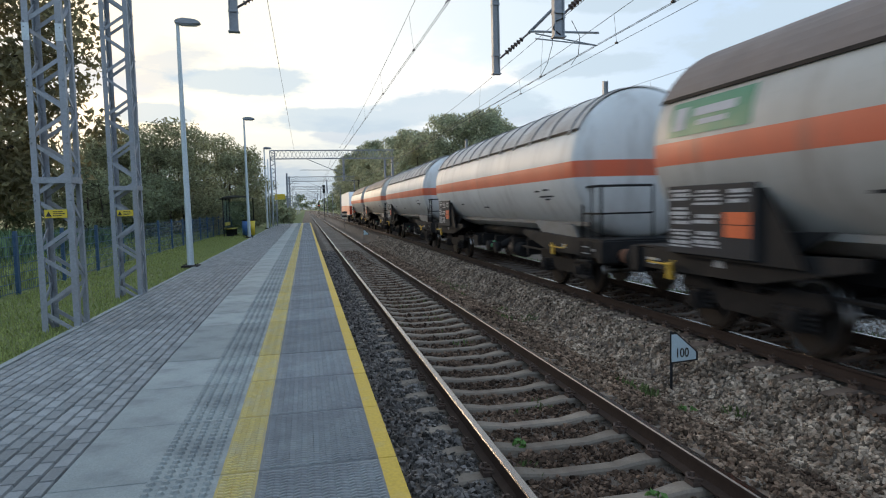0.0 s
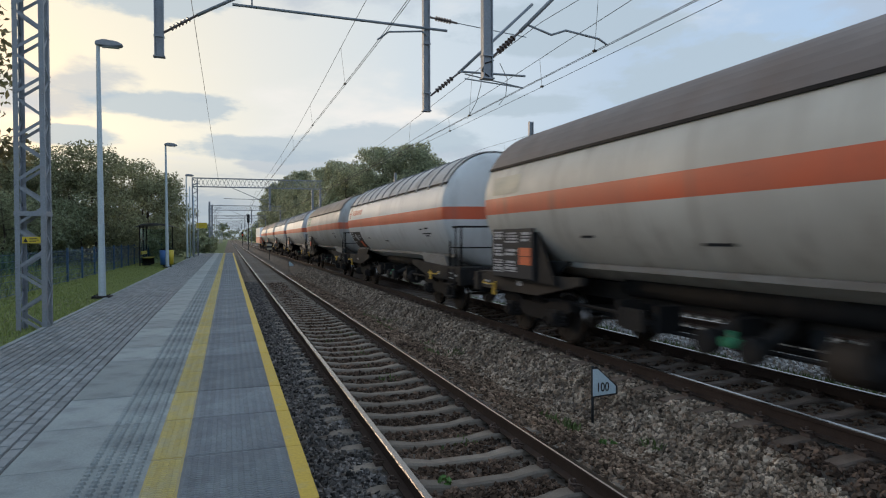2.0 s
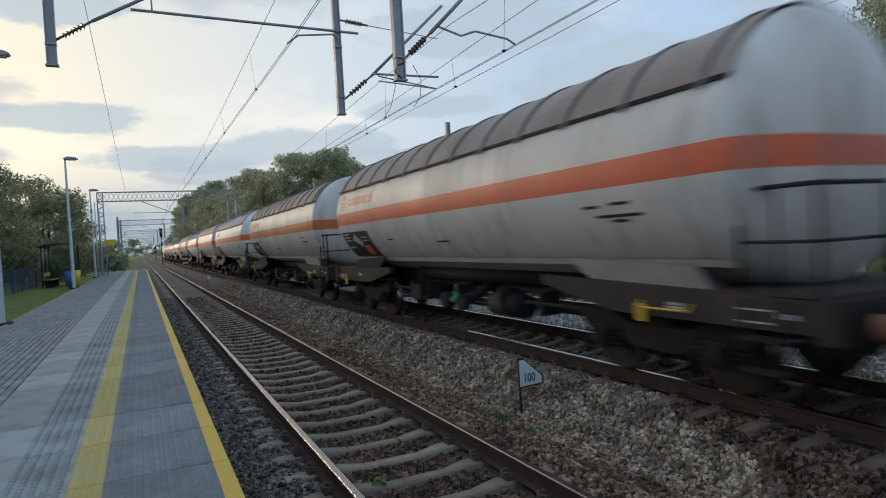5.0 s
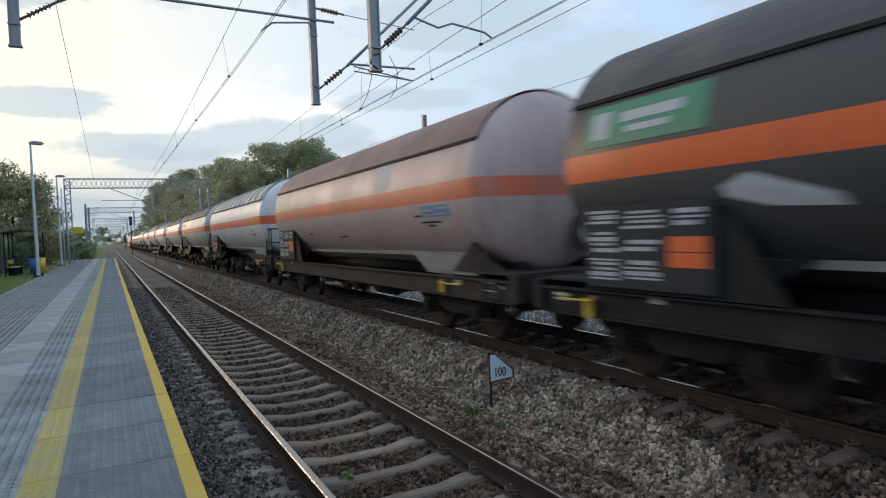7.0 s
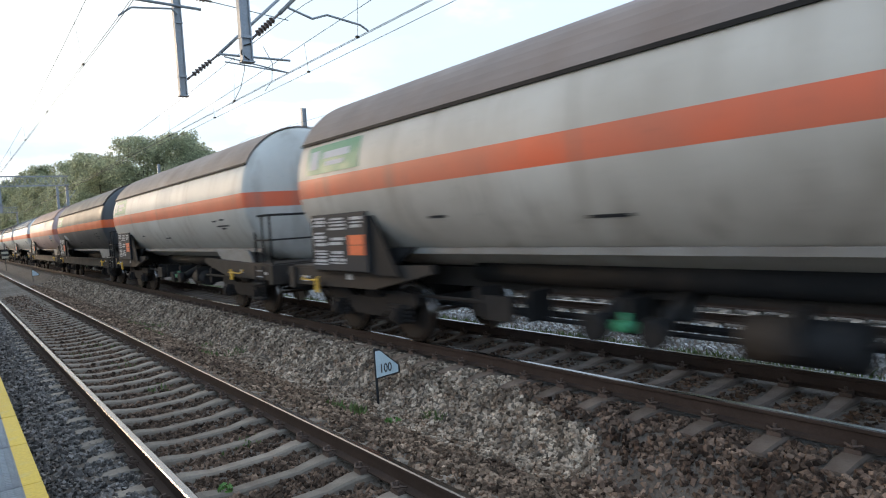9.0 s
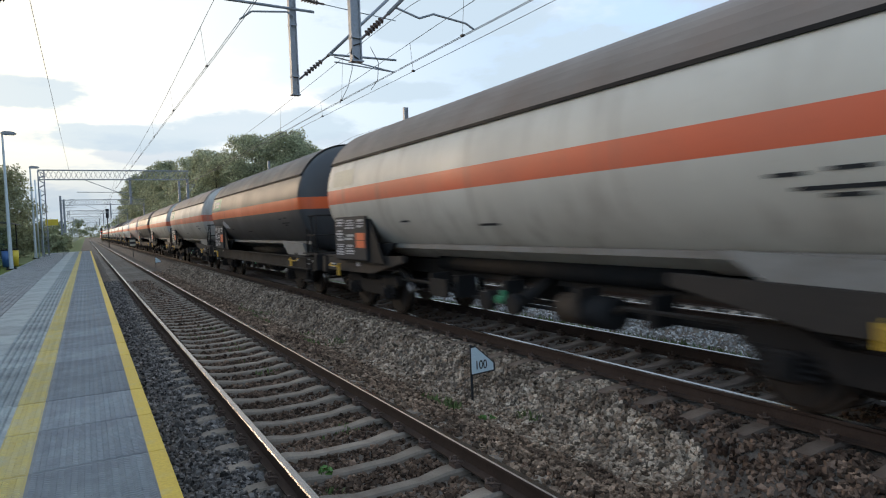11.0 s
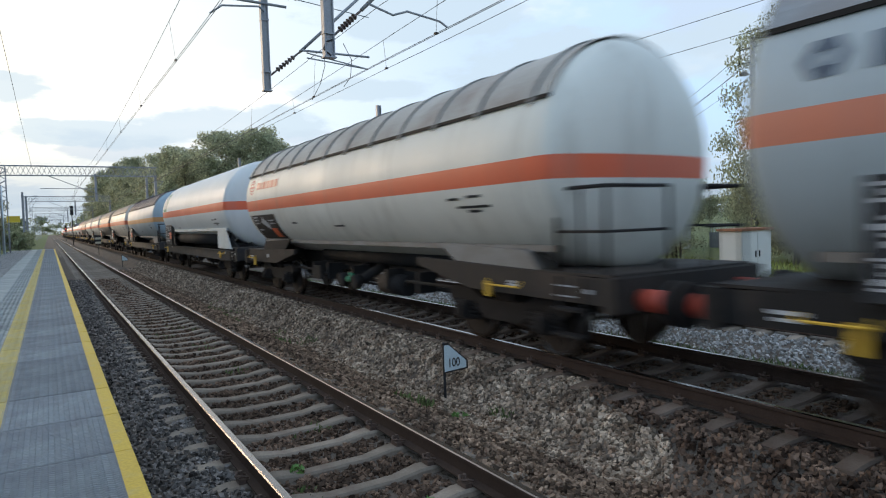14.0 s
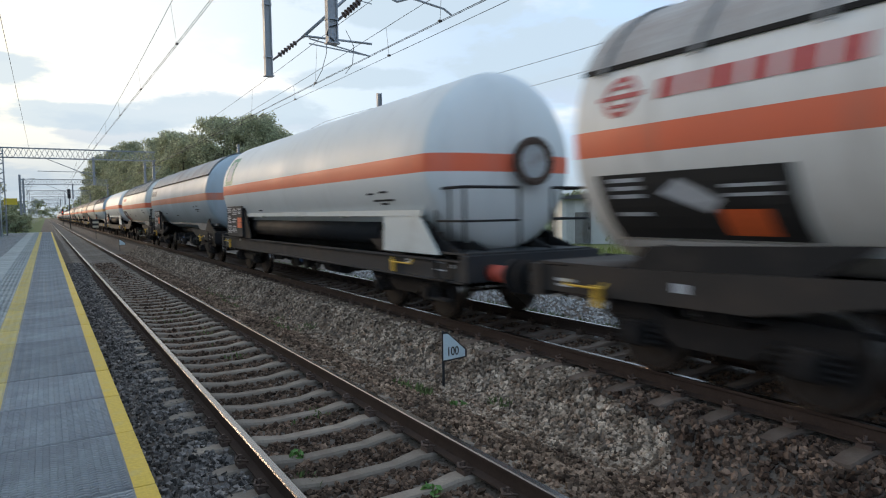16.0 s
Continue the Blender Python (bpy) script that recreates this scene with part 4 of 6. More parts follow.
def manhole_mesh():
    """Bolted flange with a cover of the tank's own dull colour inside it."""
    bm = bmesh.new()
    n = 24
    tube(bm, (0, 0.06, 0), (0, -0.10, 0), 0.33, n, 0)
    tube(bm, (0, -0.10, 0), (0, -0.125, 0), 0.27, n, 1)
    rings = [[bm.verts.new((q * math.cos(k * math.tau / n), d, q * math.sin(k * math.tau / n))) for k in range(n)] for q, d in ((0.28, -0.09), (0.28, -0.15), (0.39, -0.15), (0.39, -0.09))]
    for i in range(4):
        for k in range(n):
            bm.faces.new((rings[i][k], rings[i][(k + 1) % n], rings[(i + 1) % 4][(k + 1) % n], rings[(i + 1) % 4][k])).material_index = 0
    for k in range(16):
        a = k * math.tau / 16
        tube(bm, (0.335 * math.cos(a), -0.15, 0.335 * math.sin(a)), (0.335 * math.cos(a), -0.19, 0.335 * math.sin(a)), 0.027, 6, 0)
    return mesh_of("manhole", bm, [M["rust_iron"], M["cover_grey"]])


def ledge_mesh(mat):
    bm = bmesh.new()
    box(bm, -1.02, -0.96, -HALF + 0.2, HALF - 0.2, 1.36, 1.44)
    return mesh_of("ledge", bm, mat)


def skirt_mesh():
    """White side panel and rail of the smooth white wagons."""
    bm = bmesh.new()
    prism(bm, [(-6.65, 1.10), (-6.05, 1.72), (-4.80, 1.72), (-4.75, 1.10)], "x", -1.30, -1.27)
    box(bm, -1.31, -1.26, -6.15, 6.2, 1.70, 1.80)
    for y in (-2.8, 0, 2.8, 5.6):
        box(bm, -1.29, -1.0, y - 0.03, y + 0.03, 1.66, 1.72)
    return mesh_of("side_panel", bm, M["panel_white"])


def end_saddle_mesh():
    """Black cradle plates that carry the end of the tank on the deck."""
    bm = bmesh.new()
    for x in (-1.14, -0.62, 0.62, 1.14):
        top = 1.62 if abs(x) > 1 else 1.36
        prism(bm, [(-5.3, 1.12), (-7.15, 1.12), (-6.55, 1.30), (-6.0, top)], "x", x - 0.025, x + 0.025)
    box(bm, -1.14, 1.14, -6.35, -6.29, 1.12, 1.28)
    return mesh_of("end_saddle", bm, M["frame"])


def sill_label_mesh(x):
    """Small white data marks on the side sill."""
    bm = bmesh.new()
    for y, z, w, h in ((6.9, 0.93, 0.30, 0.035), (6.9, 0.87, 0.24, 0.03), (5.3, 0.95, 0.16, 0.09), (-5.6, 0.92, 0.18, 0.03), (-5.6, 0.96, 0.14, 0.03), (-6.6, 0.98, 0.34, 0.018), (-6.6, 0.86, 0.34, 0.018), (-6.95, 0.92, 0.16, 0.05)):
        box(bm, x - 0.004, x, y - w / 2, y + w / 2, z, z + h)
    return mesh_of("sill_marking", bm, M["label_white"])


def belly_mesh():
    bm = bmesh.new()
    tube(bm, (-0.95, -4.3, 1.40), (-0.95, 5.2, 1.40), 0.24, 14)
    return mesh_of("belly_pipe", bm, M["frame"])


def apron_mesh():
    """Black sheet between the tank's flank and the frame at the leading end."""
    bm = bmesh.new()
    prism(bm, [(6.3, 1.06), (6.3, 1.45), (5.9, 1.95), (4.35, 1.95), (3.75, 1.06)], "x", -1.34, -1.31)
    return mesh_of("apron", bm, M["frame"])


W = {"tank": tank_mesh(), "shield": shield_mesh(), "edge": shield_edge_mesh(), "strap": strap_mesh(), "gear": gear_mesh(), "handrail": rail_mesh_end(), "step": step_mesh(),
     "handle": handle_mesh(), "manhole": manhole_mesh(), "skirt": skirt_mesh(), "belly": belly_mesh(), "apron": apron_mesh()}
W["bogie"], W["wheelset"] = bogie_meshes()
W["board"], W["plate"], W["hazard"] = board_meshes()
FRAMES = {key: frame_meshes(mat) for key, mat in (("dark", M["frame"]), ("grey", M["frame_grey"]), ("brown", M["frame_brown"]), ("pale", M["plate_grey"]))}
W["buffer_red"], W["buffer_brown"] = buffer_mesh(M["red_iron"]), buffer_mesh(M["buffer"])
W["end_saddle"], W["sill_long"], W["sill_short"] = end_saddle_mesh(), sill_label_mesh(-1.262), sill_label_mesh(-1.252)
W["ledge"] = ledge_mesh(M["plate_grey"])
W["valve_green"] = valve_mesh(material("valve_green", (0.03, 0.22, 0.10), (0.05, 0.28, 0.13), 0.5, bump=0.0))
W["valve_blue"] = valve_mesh(M["blue"])


def coloured(key, mat):
    me = W[key].copy()
    me.materials.clear()
    me.materials.append(mat)
    return me


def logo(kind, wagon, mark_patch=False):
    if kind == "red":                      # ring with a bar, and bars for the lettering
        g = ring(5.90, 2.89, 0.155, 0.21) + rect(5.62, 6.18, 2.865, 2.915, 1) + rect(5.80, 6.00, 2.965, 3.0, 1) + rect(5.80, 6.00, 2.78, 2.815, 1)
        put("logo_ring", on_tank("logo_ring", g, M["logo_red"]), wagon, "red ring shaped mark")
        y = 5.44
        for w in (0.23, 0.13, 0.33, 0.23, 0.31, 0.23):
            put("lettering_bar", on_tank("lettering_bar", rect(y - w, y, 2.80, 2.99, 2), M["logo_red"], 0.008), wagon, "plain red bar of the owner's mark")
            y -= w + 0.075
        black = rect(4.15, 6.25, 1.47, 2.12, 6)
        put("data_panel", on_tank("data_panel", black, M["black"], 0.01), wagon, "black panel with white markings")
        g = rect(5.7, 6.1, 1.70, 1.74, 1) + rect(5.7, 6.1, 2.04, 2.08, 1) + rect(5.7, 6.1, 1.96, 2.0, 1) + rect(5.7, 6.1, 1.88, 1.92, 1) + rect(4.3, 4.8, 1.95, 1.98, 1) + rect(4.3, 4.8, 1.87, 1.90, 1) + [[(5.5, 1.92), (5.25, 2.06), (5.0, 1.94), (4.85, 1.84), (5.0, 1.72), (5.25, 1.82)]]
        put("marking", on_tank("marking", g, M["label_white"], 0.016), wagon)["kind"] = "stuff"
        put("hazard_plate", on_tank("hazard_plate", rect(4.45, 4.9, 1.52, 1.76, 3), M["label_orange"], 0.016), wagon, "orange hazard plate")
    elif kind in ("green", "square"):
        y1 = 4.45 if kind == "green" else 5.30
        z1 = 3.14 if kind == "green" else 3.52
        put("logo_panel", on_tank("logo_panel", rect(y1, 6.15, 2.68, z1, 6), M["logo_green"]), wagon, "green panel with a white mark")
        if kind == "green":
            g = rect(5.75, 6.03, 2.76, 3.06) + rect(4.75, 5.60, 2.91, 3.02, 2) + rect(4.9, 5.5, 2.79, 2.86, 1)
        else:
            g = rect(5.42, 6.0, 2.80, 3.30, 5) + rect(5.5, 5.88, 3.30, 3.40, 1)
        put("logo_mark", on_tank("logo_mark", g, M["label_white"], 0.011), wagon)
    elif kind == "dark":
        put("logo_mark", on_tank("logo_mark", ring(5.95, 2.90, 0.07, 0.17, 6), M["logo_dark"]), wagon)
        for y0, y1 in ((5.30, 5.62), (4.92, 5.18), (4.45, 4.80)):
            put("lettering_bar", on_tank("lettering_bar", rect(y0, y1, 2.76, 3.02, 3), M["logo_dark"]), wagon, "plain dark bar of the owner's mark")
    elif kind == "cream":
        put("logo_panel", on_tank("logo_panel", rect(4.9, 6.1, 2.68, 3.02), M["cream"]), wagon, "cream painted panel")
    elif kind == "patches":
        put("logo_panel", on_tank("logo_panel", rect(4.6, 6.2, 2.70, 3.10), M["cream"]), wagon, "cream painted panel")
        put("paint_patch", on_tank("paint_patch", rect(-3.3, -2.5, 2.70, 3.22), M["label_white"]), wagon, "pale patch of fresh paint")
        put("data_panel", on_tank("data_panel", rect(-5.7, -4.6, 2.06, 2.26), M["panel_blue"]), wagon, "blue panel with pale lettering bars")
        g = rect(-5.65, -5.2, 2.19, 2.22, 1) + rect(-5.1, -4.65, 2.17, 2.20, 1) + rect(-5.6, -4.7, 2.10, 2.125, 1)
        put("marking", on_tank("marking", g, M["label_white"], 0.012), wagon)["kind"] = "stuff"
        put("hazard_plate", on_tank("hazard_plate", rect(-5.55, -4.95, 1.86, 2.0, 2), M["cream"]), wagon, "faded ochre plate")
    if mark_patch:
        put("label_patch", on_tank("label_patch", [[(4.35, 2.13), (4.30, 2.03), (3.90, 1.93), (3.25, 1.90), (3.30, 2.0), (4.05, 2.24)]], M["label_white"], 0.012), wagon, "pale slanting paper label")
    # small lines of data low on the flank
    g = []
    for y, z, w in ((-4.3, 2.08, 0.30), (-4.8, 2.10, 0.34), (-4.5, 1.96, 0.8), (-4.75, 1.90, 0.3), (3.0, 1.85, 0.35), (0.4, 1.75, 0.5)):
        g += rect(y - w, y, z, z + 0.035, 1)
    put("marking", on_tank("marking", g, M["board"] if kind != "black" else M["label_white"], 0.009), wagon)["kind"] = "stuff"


def wagon(words, base, stripe, shield, straps, mark, frame_key="dark", long_sill=False, grime=0.3, grime_colour=(0.20, 0.155, 0.12), ring_at=None, board=True, white_skirt=False, valve="valve_green", buffers="buffer_brown", band=(2.31, 2.62), rails=True):
    w = thing("tank_wagon", words, "tank wagon", "wagons of the tank train")
    paint = tank_paint("tank_paint", base, stripe, grime, grime_colour, *band)
    turn = pose(0, 0, 0, 0, 0, 180)
    tank = put("tank", coloured("tank", paint), w)
    if shield:
        roof_mat = material("shield_paint", shield, tuple(c * 0.75 for c in shield), 0.6, scale=0.8, fine=20, bump=0.08, dirt=(0.17, 0.12, 0.095), dirt_amount=0.3 + grime * 0.6, dirt_scale=0.9)
        sh = put("sun_shield", coloured("shield", roof_mat), w, "curved sun shield over the tank")
        put("shield_edge", W["edge"], sh)
        put("shield_edge", W["edge"], sh, "", turn)
        if straps:
            strap = coloured("strap", material("strap_paint", tuple(c * 0.6 for c in shield), tuple(c * 0.45 for c in shield), 0.6, bump=0.0))
            for i in range(12):
                put("strap", strap, sh, "", pose(0, -HALF + 0.25 + (2 * HALF - 0.5) * i / 11, 0))
    fr = FRAMES[frame_key]
    put("centre_sill", fr["centre"], w)
    for key in (("long",) if long_sill else ("front", "rear")):
        put("side_sill", fr[key], w)
        put("side_sill", fr[key], w, "", turn)
    for k in (None, turn):
        put("headstock", fr["head"], w, "", k)
        put("ledge", W["ledge"], w, "", k)
    for e in (-1, 1):
        for key in ("saddle_left", "saddle_right"):
            put("saddle", FRAMES["pale" if e < 0 and not white_skirt else "dark"][key], w, "", pose(0, e * 4.9, 0, 0, 0, 0 if e < 0 else 180))
        b = put("bogie", W["bogie"], w, "dark grimy two-axle bogie", pose(0, e * 5.1, 0))
        for a in (-0.9, 0.9):
            WHEELS.append(put("wheelset", W["wheelset"], b, "", pose(0, a, 0.46)))
        for x in (-0.875, 0.875):
            put("buffer", W[buffers], w, "", pose(x, e * (END + 0.09), 0.86, 0, 0, 0 if e > 0 else 180))
    put("brake_gear", W["gear"], w)
    put("valve", W[valve], w)
    if board:
        d = put("data_board", W["board"], w, "dark board with white data plates")
        for me in W["plate"]:
            put("data_plate", me, d)["kind"] = "stuff"
        put("hazard_plate", W["hazard"], d, "orange hazard plate")
    if board:
        put("apron", W["apron"], w)
    if rails:
        for me in W["handrail"]:
            put("handrail", me, w)
    if not rails or white_skirt:
        put("end_saddle", W["end_saddle"], w, "black cradle under the tank's end")
    put("sill_marking", W["sill_long" if long_sill else "sill_short"], w)["kind"] = "stuff"
    for me in W["step"]:
        put("step", me, w)
    for me in W["handle"]:
        put("shunting_handle", me, w, "yellow painted handle")
    if ring_at is not None:
        x, z = ring_at
        put("manhole", W["manhole"], tank, "bolted manhole ring on the tank's end", pose(x, -HALF - DOME * math.sqrt(max(0.0, 1 - (x * x + (z - ZC) ** 2) / R ** 2)) - 0.02, z))
    if white_skirt:
        put("side_panel", W["skirt"], w, "white side panel")
        put("belly_pipe", W["belly"], w)
        put("belly_pipe", W["belly"], w, "", pose(1.9, 0, 0))
    logo(mark, w, mark == "green" and base[0] < 0.1)
    return w


WHEELS, TRAIN = [], []
WHITE, ORANGE = (0.74, 0.74, 0.72), (0.76, 0.135, 0.055)
GREY, CREAM, BLACK = (0.50, 0.50, 0.475), (0.64, 0.61, 0.54), (0.05, 0.053, 0.058)
BROWN = (0.22, 0.175, 0.155)
PALE = (0.56, 0.55, 0.54)
# leading end of the tank at the clip's start, and the wagon's looks
TRAIN_LIST = [
    (72.0, ("grey tank wagon with a rusty brown sun shield", GREY, ORANGE, (0.24, 0.16, 0.13), False, "none")),
    (56.2, ("cream tank wagon with a brown sun shield", CREAM, ORANGE, BROWN, False, "none")),
    (40.2, ("white tank wagon with a strapped pale sun shield", WHITE, ORANGE, PALE, True, "none")),
    (24.3, ("white tank wagon with strapped sun shield and orange band", WHITE, ORANGE, PALE, True, "none")),
    (8.35, ("dirty grey tank wagon with a green panel and brown shield", GREY, ORANGE, BROWN, False, "green", "dark", False, 0.5)),
    (-7.40, ("white tank wagon with straps and a red owner's mark", WHITE, ORANGE, PALE, True, "red", "dark", False, 0.22, (0.20, 0.155, 0.12), None, False)),
    (-23.2, ("cream grey tank wagon with smooth brown sun shield", CREAM, ORANGE, (0.20, 0.165, 0.15), False, "cream", "brown", False, 0.45, (0.20, 0.155, 0.12), (0.45, 2.05), True, False, "valve_green", "buffer_red")),
    (-38.9, ("white tank wagon with straps, red mark and black panel", WHITE, ORANGE, PALE, True, "red", "grey", False, 0.2, (0.20, 0.155, 0.12), (0.35, 2.1), False)),
    (-55.1, ("stained white tank wagon with brownish strapped sun shield", (0.66, 0.64, 0.60), (0.62, 0.15, 0.03), (0.24, 0.19, 0.18), True, "red", "brown", False, 0.4, (0.20, 0.14, 0.11), (0.4, 2.0), False)),
    (-70.9, ("dirty white strapped tank wagon with a red mark", (0.66, 0.64, 0.60), ORANGE, (0.30, 0.26, 0.24), True, "red", "brown", False, 0.45, (0.20, 0.155, 0.12), None, False)),
    (-86.4, ("white tank wagon with a strapped pale sun shield", WHITE, ORANGE, PALE, True, "none", "dark", False, 0.2)),
    (-101.9, ("rust stained pinkish tank wagon with pale paint patches", (0.56, 0.42, 0.39), (0.74, 0.16, 0.06), (0.30, 0.17, 0.15), False, "patches", "brown", True, 0.45, (0.33, 0.22, 0.20), (0.55, 1.75), True)),
    (-117.2, ("black tank wagon with orange band and green panel", BLACK, (0.76, 0.125, 0.025), (0.075, 0.075, 0.078), False, "green", "dark", True, 0.2, (0.09, 0.085, 0.08), None, True)),
    (-132.6, ("grey tank wagon with green panel and brown sun shield", (0.56, 0.55, 0.51), ORANGE, BROWN, False, "green", "brown", False, 0.4)),
    (-148.3, ("heavily stained grey tank wagon with a green panel", (0.55, 0.52, 0.47), ORANGE, BROWN, False, "green", "brown", False, 0.65, (0.21, 0.17, 0.13), (0.5, 1.95))),
    (-164.2, ("black tank wagon with orange band and green panel", BLACK, (0.76, 0.125, 0.025), (0.075, 0.075, 0.078), False, "green", "dark", True, 0.2, (0.09, 0.085, 0.08))),
    (-179.6, ("cream tank wagon with smooth brown sun shield", CREAM, ORANGE, (0.20, 0.165, 0.14), False, "cream", "brown", False, 0.4)),
    (-195.1, ("light blue tank wagon with ochre band and purple brown shield", (0.33, 0.43, 0.50), (0.62, 0.30, 0.10), (0.20, 0.165, 0.17), True, "none", "grey", True, 0.2, (0.18, 0.19, 0.20), (0.45, 2.70), True, False, "valve_blue", "buffer_red")),
    (-211.9, ("clean white smooth tank wagon with a green square mark", (0.66, 0.68, 0.67), ORANGE, None, False, "square", "grey", True, 0.12, (0.25, 0.24, 0.23), None, True, True, "valve_blue", "buffer_red")),
    (-227.8, ("white tank wagon with straps, red mark and black panel", (0.72, 0.72, 0.66), ORANGE, (0.42, 0.42, 0.40), True, "red", "brown", False, 0.25, (0.22, 0.19, 0.15), None, False, False, "valve_green", "buffer_red")),
    (-243.8, ("blue grey tank wagon with dark mark and salmon band", (0.38, 0.46, 0.51), (0.60, 0.20, 0.12), (0.27, 0.31, 0.35), False, "dark", "dark", False, 0.25, (0.20, 0.21, 0.21), (0.5, 1.95), True, False, "valve_blue", "buffer_red")),
    (-260.2, ("clean white smooth tank wagon with a green square mark", (0.66, 0.68, 0.67), ORANGE, None, False, "square", "grey", True, 0.12, (0.25, 0.24, 0.23), (0.3, 2.55), True, True, "valve_blue", "buffer_red")),
    (-276.5, ("white tank wagon with straps and a red owner's mark", (0.74, 0.72, 0.68), ORANGE, (0.42, 0.40, 0.38), True, "red", "brown", False, 0.3, (0.22, 0.17, 0.13), None, False)),
]
# height of the painted band where it differs
BANDS = {-211.9: (2.38, 2.66), -260.2: (2.38, 2.66), -227.8: (2.24, 2.52), -195.1: (2.26, 2.52), -243.8: (2.30, 2.56), -276.5: (2.31, 2.58)}
# wagons with no handrail at the trailing end
BARE = (-23.2, -101.9, -211.9, -243.8)
for lead, looks in TRAIN_LIST:
    TRAIN.append((wagon(*looks, band=BANDS.get(lead, (2.31, 2.62)), rails=lead not in BARE), lead - HALF))


def lengthen(ob, body, chassis):
    """A longer wagon of the same kind: tank and shield drawn out, running gear moved apart."""
    for c in ob.children:
        plain = c.name.split(".")[0]
        if plain in ("bogie", "buffer", "valve", "data_board", "apron", "saddle", "step"):
            c.location.y *= chassis
        elif plain in ("tank", "sun_shield", "ledge"):
            c.matrix_basis = Matrix.Diagonal((1, body, 1, 1)) @ c.matrix_basis
        elif plain in ("side_sill", "centre_sill", "headstock", "brake_gear"):
            c.matrix_basis = Matrix.Diagonal((1, chassis, 1, 1)) @ c.matrix_basis
        elif plain in ("logo_mark", "lettering_bar"):
            c.location.y += HALF * (body - 1)


# the blue grey wagon is longer than its neighbours
for k, (ob, y) in enumerate(TRAIN):
    if y == -243.8 - HALF:
        lengthen(ob, 7.0 / HALF, 1.03)
        TRAIN[k] = (ob, -243.4 - 7.0)


def locomotive():
    w = thing("locomotive", "red and white electric locomotive at the head of the train", "locomotive", "wagons of the tank train")
    bm = bmesh.new()
    side = [(-8.6, 1.05), (-8.75, 2.1), (-8.2, 3.2), (-7.6, 3.75), (7.6, 3.75), (8.2, 3.2), (8.75, 2.1), (8.6, 1.05)]
    prism(bm, side, "x", -1.45, 1.45)
    body = part("body", bm, M["white"], w)
    for s in (-1, 1):
        bm = bmesh.new()
        box(bm, s * 1.462 - 0.008, s * 1.462 + 0.008, -8.5, 8.5, 1.10, 2.15)
        part("red_panel", bm, M["loco_red"], body, "red lower side panel")
        bm = bmesh.new()
        prism(bm, [(s * 8.62, 1.10), (s * 8.77, 2.12), (s * 8.79, 2.12), (s * 8.64, 1.10)], "x", -1.44, 1.44)
        part("red_panel", bm, M["loco_red"], body, "red lower end panel")
    for e in (-1, 1):
        bm = bmesh.new()
        prism(bm, [(e * 8.66, 2.35), (e * 8.35, 3.0), (e * 8.33, 2.98), (e * 8.60, 2.35)], "x", -1.15, 1.15)
        part("windscreen", bm, M["glass_dark"], body)
        b = put("bogie", W["bogie"], w, "", pose(0, e * 5.0, 0))
        for a in (-0.9, 0.9):
            WHEELS.append(put("wheelset", W["wheelset"], b, "", pose(0, a, 0.46)))
        for x in (-0.875, 0.875):
            put("buffer", W["buffer_brown"], w, "", pose(x, e * 8.7, 1.03, 0, 0, 0 if e > 0 else 180))
    bm = bmesh.new()
    box(bm, -1.3, 1.3, -2.5, 2.5, 0.35, 1.05)
    box(bm, -0.8, 0.8, -6.0, 6.0, 3.75, 3.95)
    part("equipment", bm, M["frame"], w)
    bm = bmesh.new()
    pipe(bm, [(0, -5.6, 3.95), (0, -4.2, 4.6), (0, -5.2, 5.2)], 0.05)
    tube(bm, (-0.8, -5.2, 5.22), (0.8, -5.2, 5.22), 0.04)
    part("pantograph", bm, M["frame"], w)
    return w


TRAIN.append((locomotive(), 83.4))

# ---------------------------------------------------------------- overhead line
def lattice_mast(parent, x, y, z0, z1, w=0.46, d=0.40, name="lattice_mast"):
    """Four angle-iron legs laced with zigzag flats."""
    m = put(name, None, parent)
    bm = bmesh.new()
    t, a = 0.012, 0.075
    for sx in (-1, 1):
        for sy in (-1, 1):
            cx, cy = x + sx * w / 2, y + sy * d / 2
            box(bm, min(cx, cx - sx * a), max(cx, cx - sx * a), min(cy, cy - sy * t), max(cy, cy - sy * t), z0, z1)
            box(bm, min(cx, cx - sx * t), max(cx, cx - sx * t), min(cy - sy * t, cy - sy * a), max(cy - sy * t, cy - sy * a), z0, z1)
    mesh = mesh_of("mast_leg", bm, M["galv"])
    put("mast_leg", mesh, m)
    bm = bmesh.new()
    n = int((z1 - z0) / 0.36)
    h = (z1 - z0) / n
    for k in range(n):
        za, zb, s = z0 + k * h + 0.04, z0 + (k + 1) * h, 1 if k % 2 else -1
        for sy in (-1, 1):
            beam(bm, (x - s * w / 2, y + sy * (d / 2 - 0.02), za), (x + s * w / 2, y + sy * (d / 2 - 0.02), zb), 0.012, 0.05)
        for sx in (-1, 1):
            beam(bm, (x + sx * (w / 2 - 0.02), y - s * d / 2, za), (x + sx * (w / 2 - 0.02), y + s * d / 2, zb), 0.012, 0.05)
    part("lacing", bm, M["galv"], m)
    bm = bmesh.new()
    box(bm, x - w / 2 - 0.01, x + w / 2 + 0.01, y - d / 2 - 0.01, y + d / 2 + 0.01, z0 + 2.05, z0 + 2.13)
    part("batten_plate", bm, M["galv"], m)
    bm = bmesh.new()
    box(bm, x - w / 2 - 0.02, x + w / 2 + 0.02, y - d / 2 - 0.02, y + d / 2 + 0.02, z0 - 0.02, z0 + 0.05)
    part("batten_plate", bm, M["galv"], m)
    return m


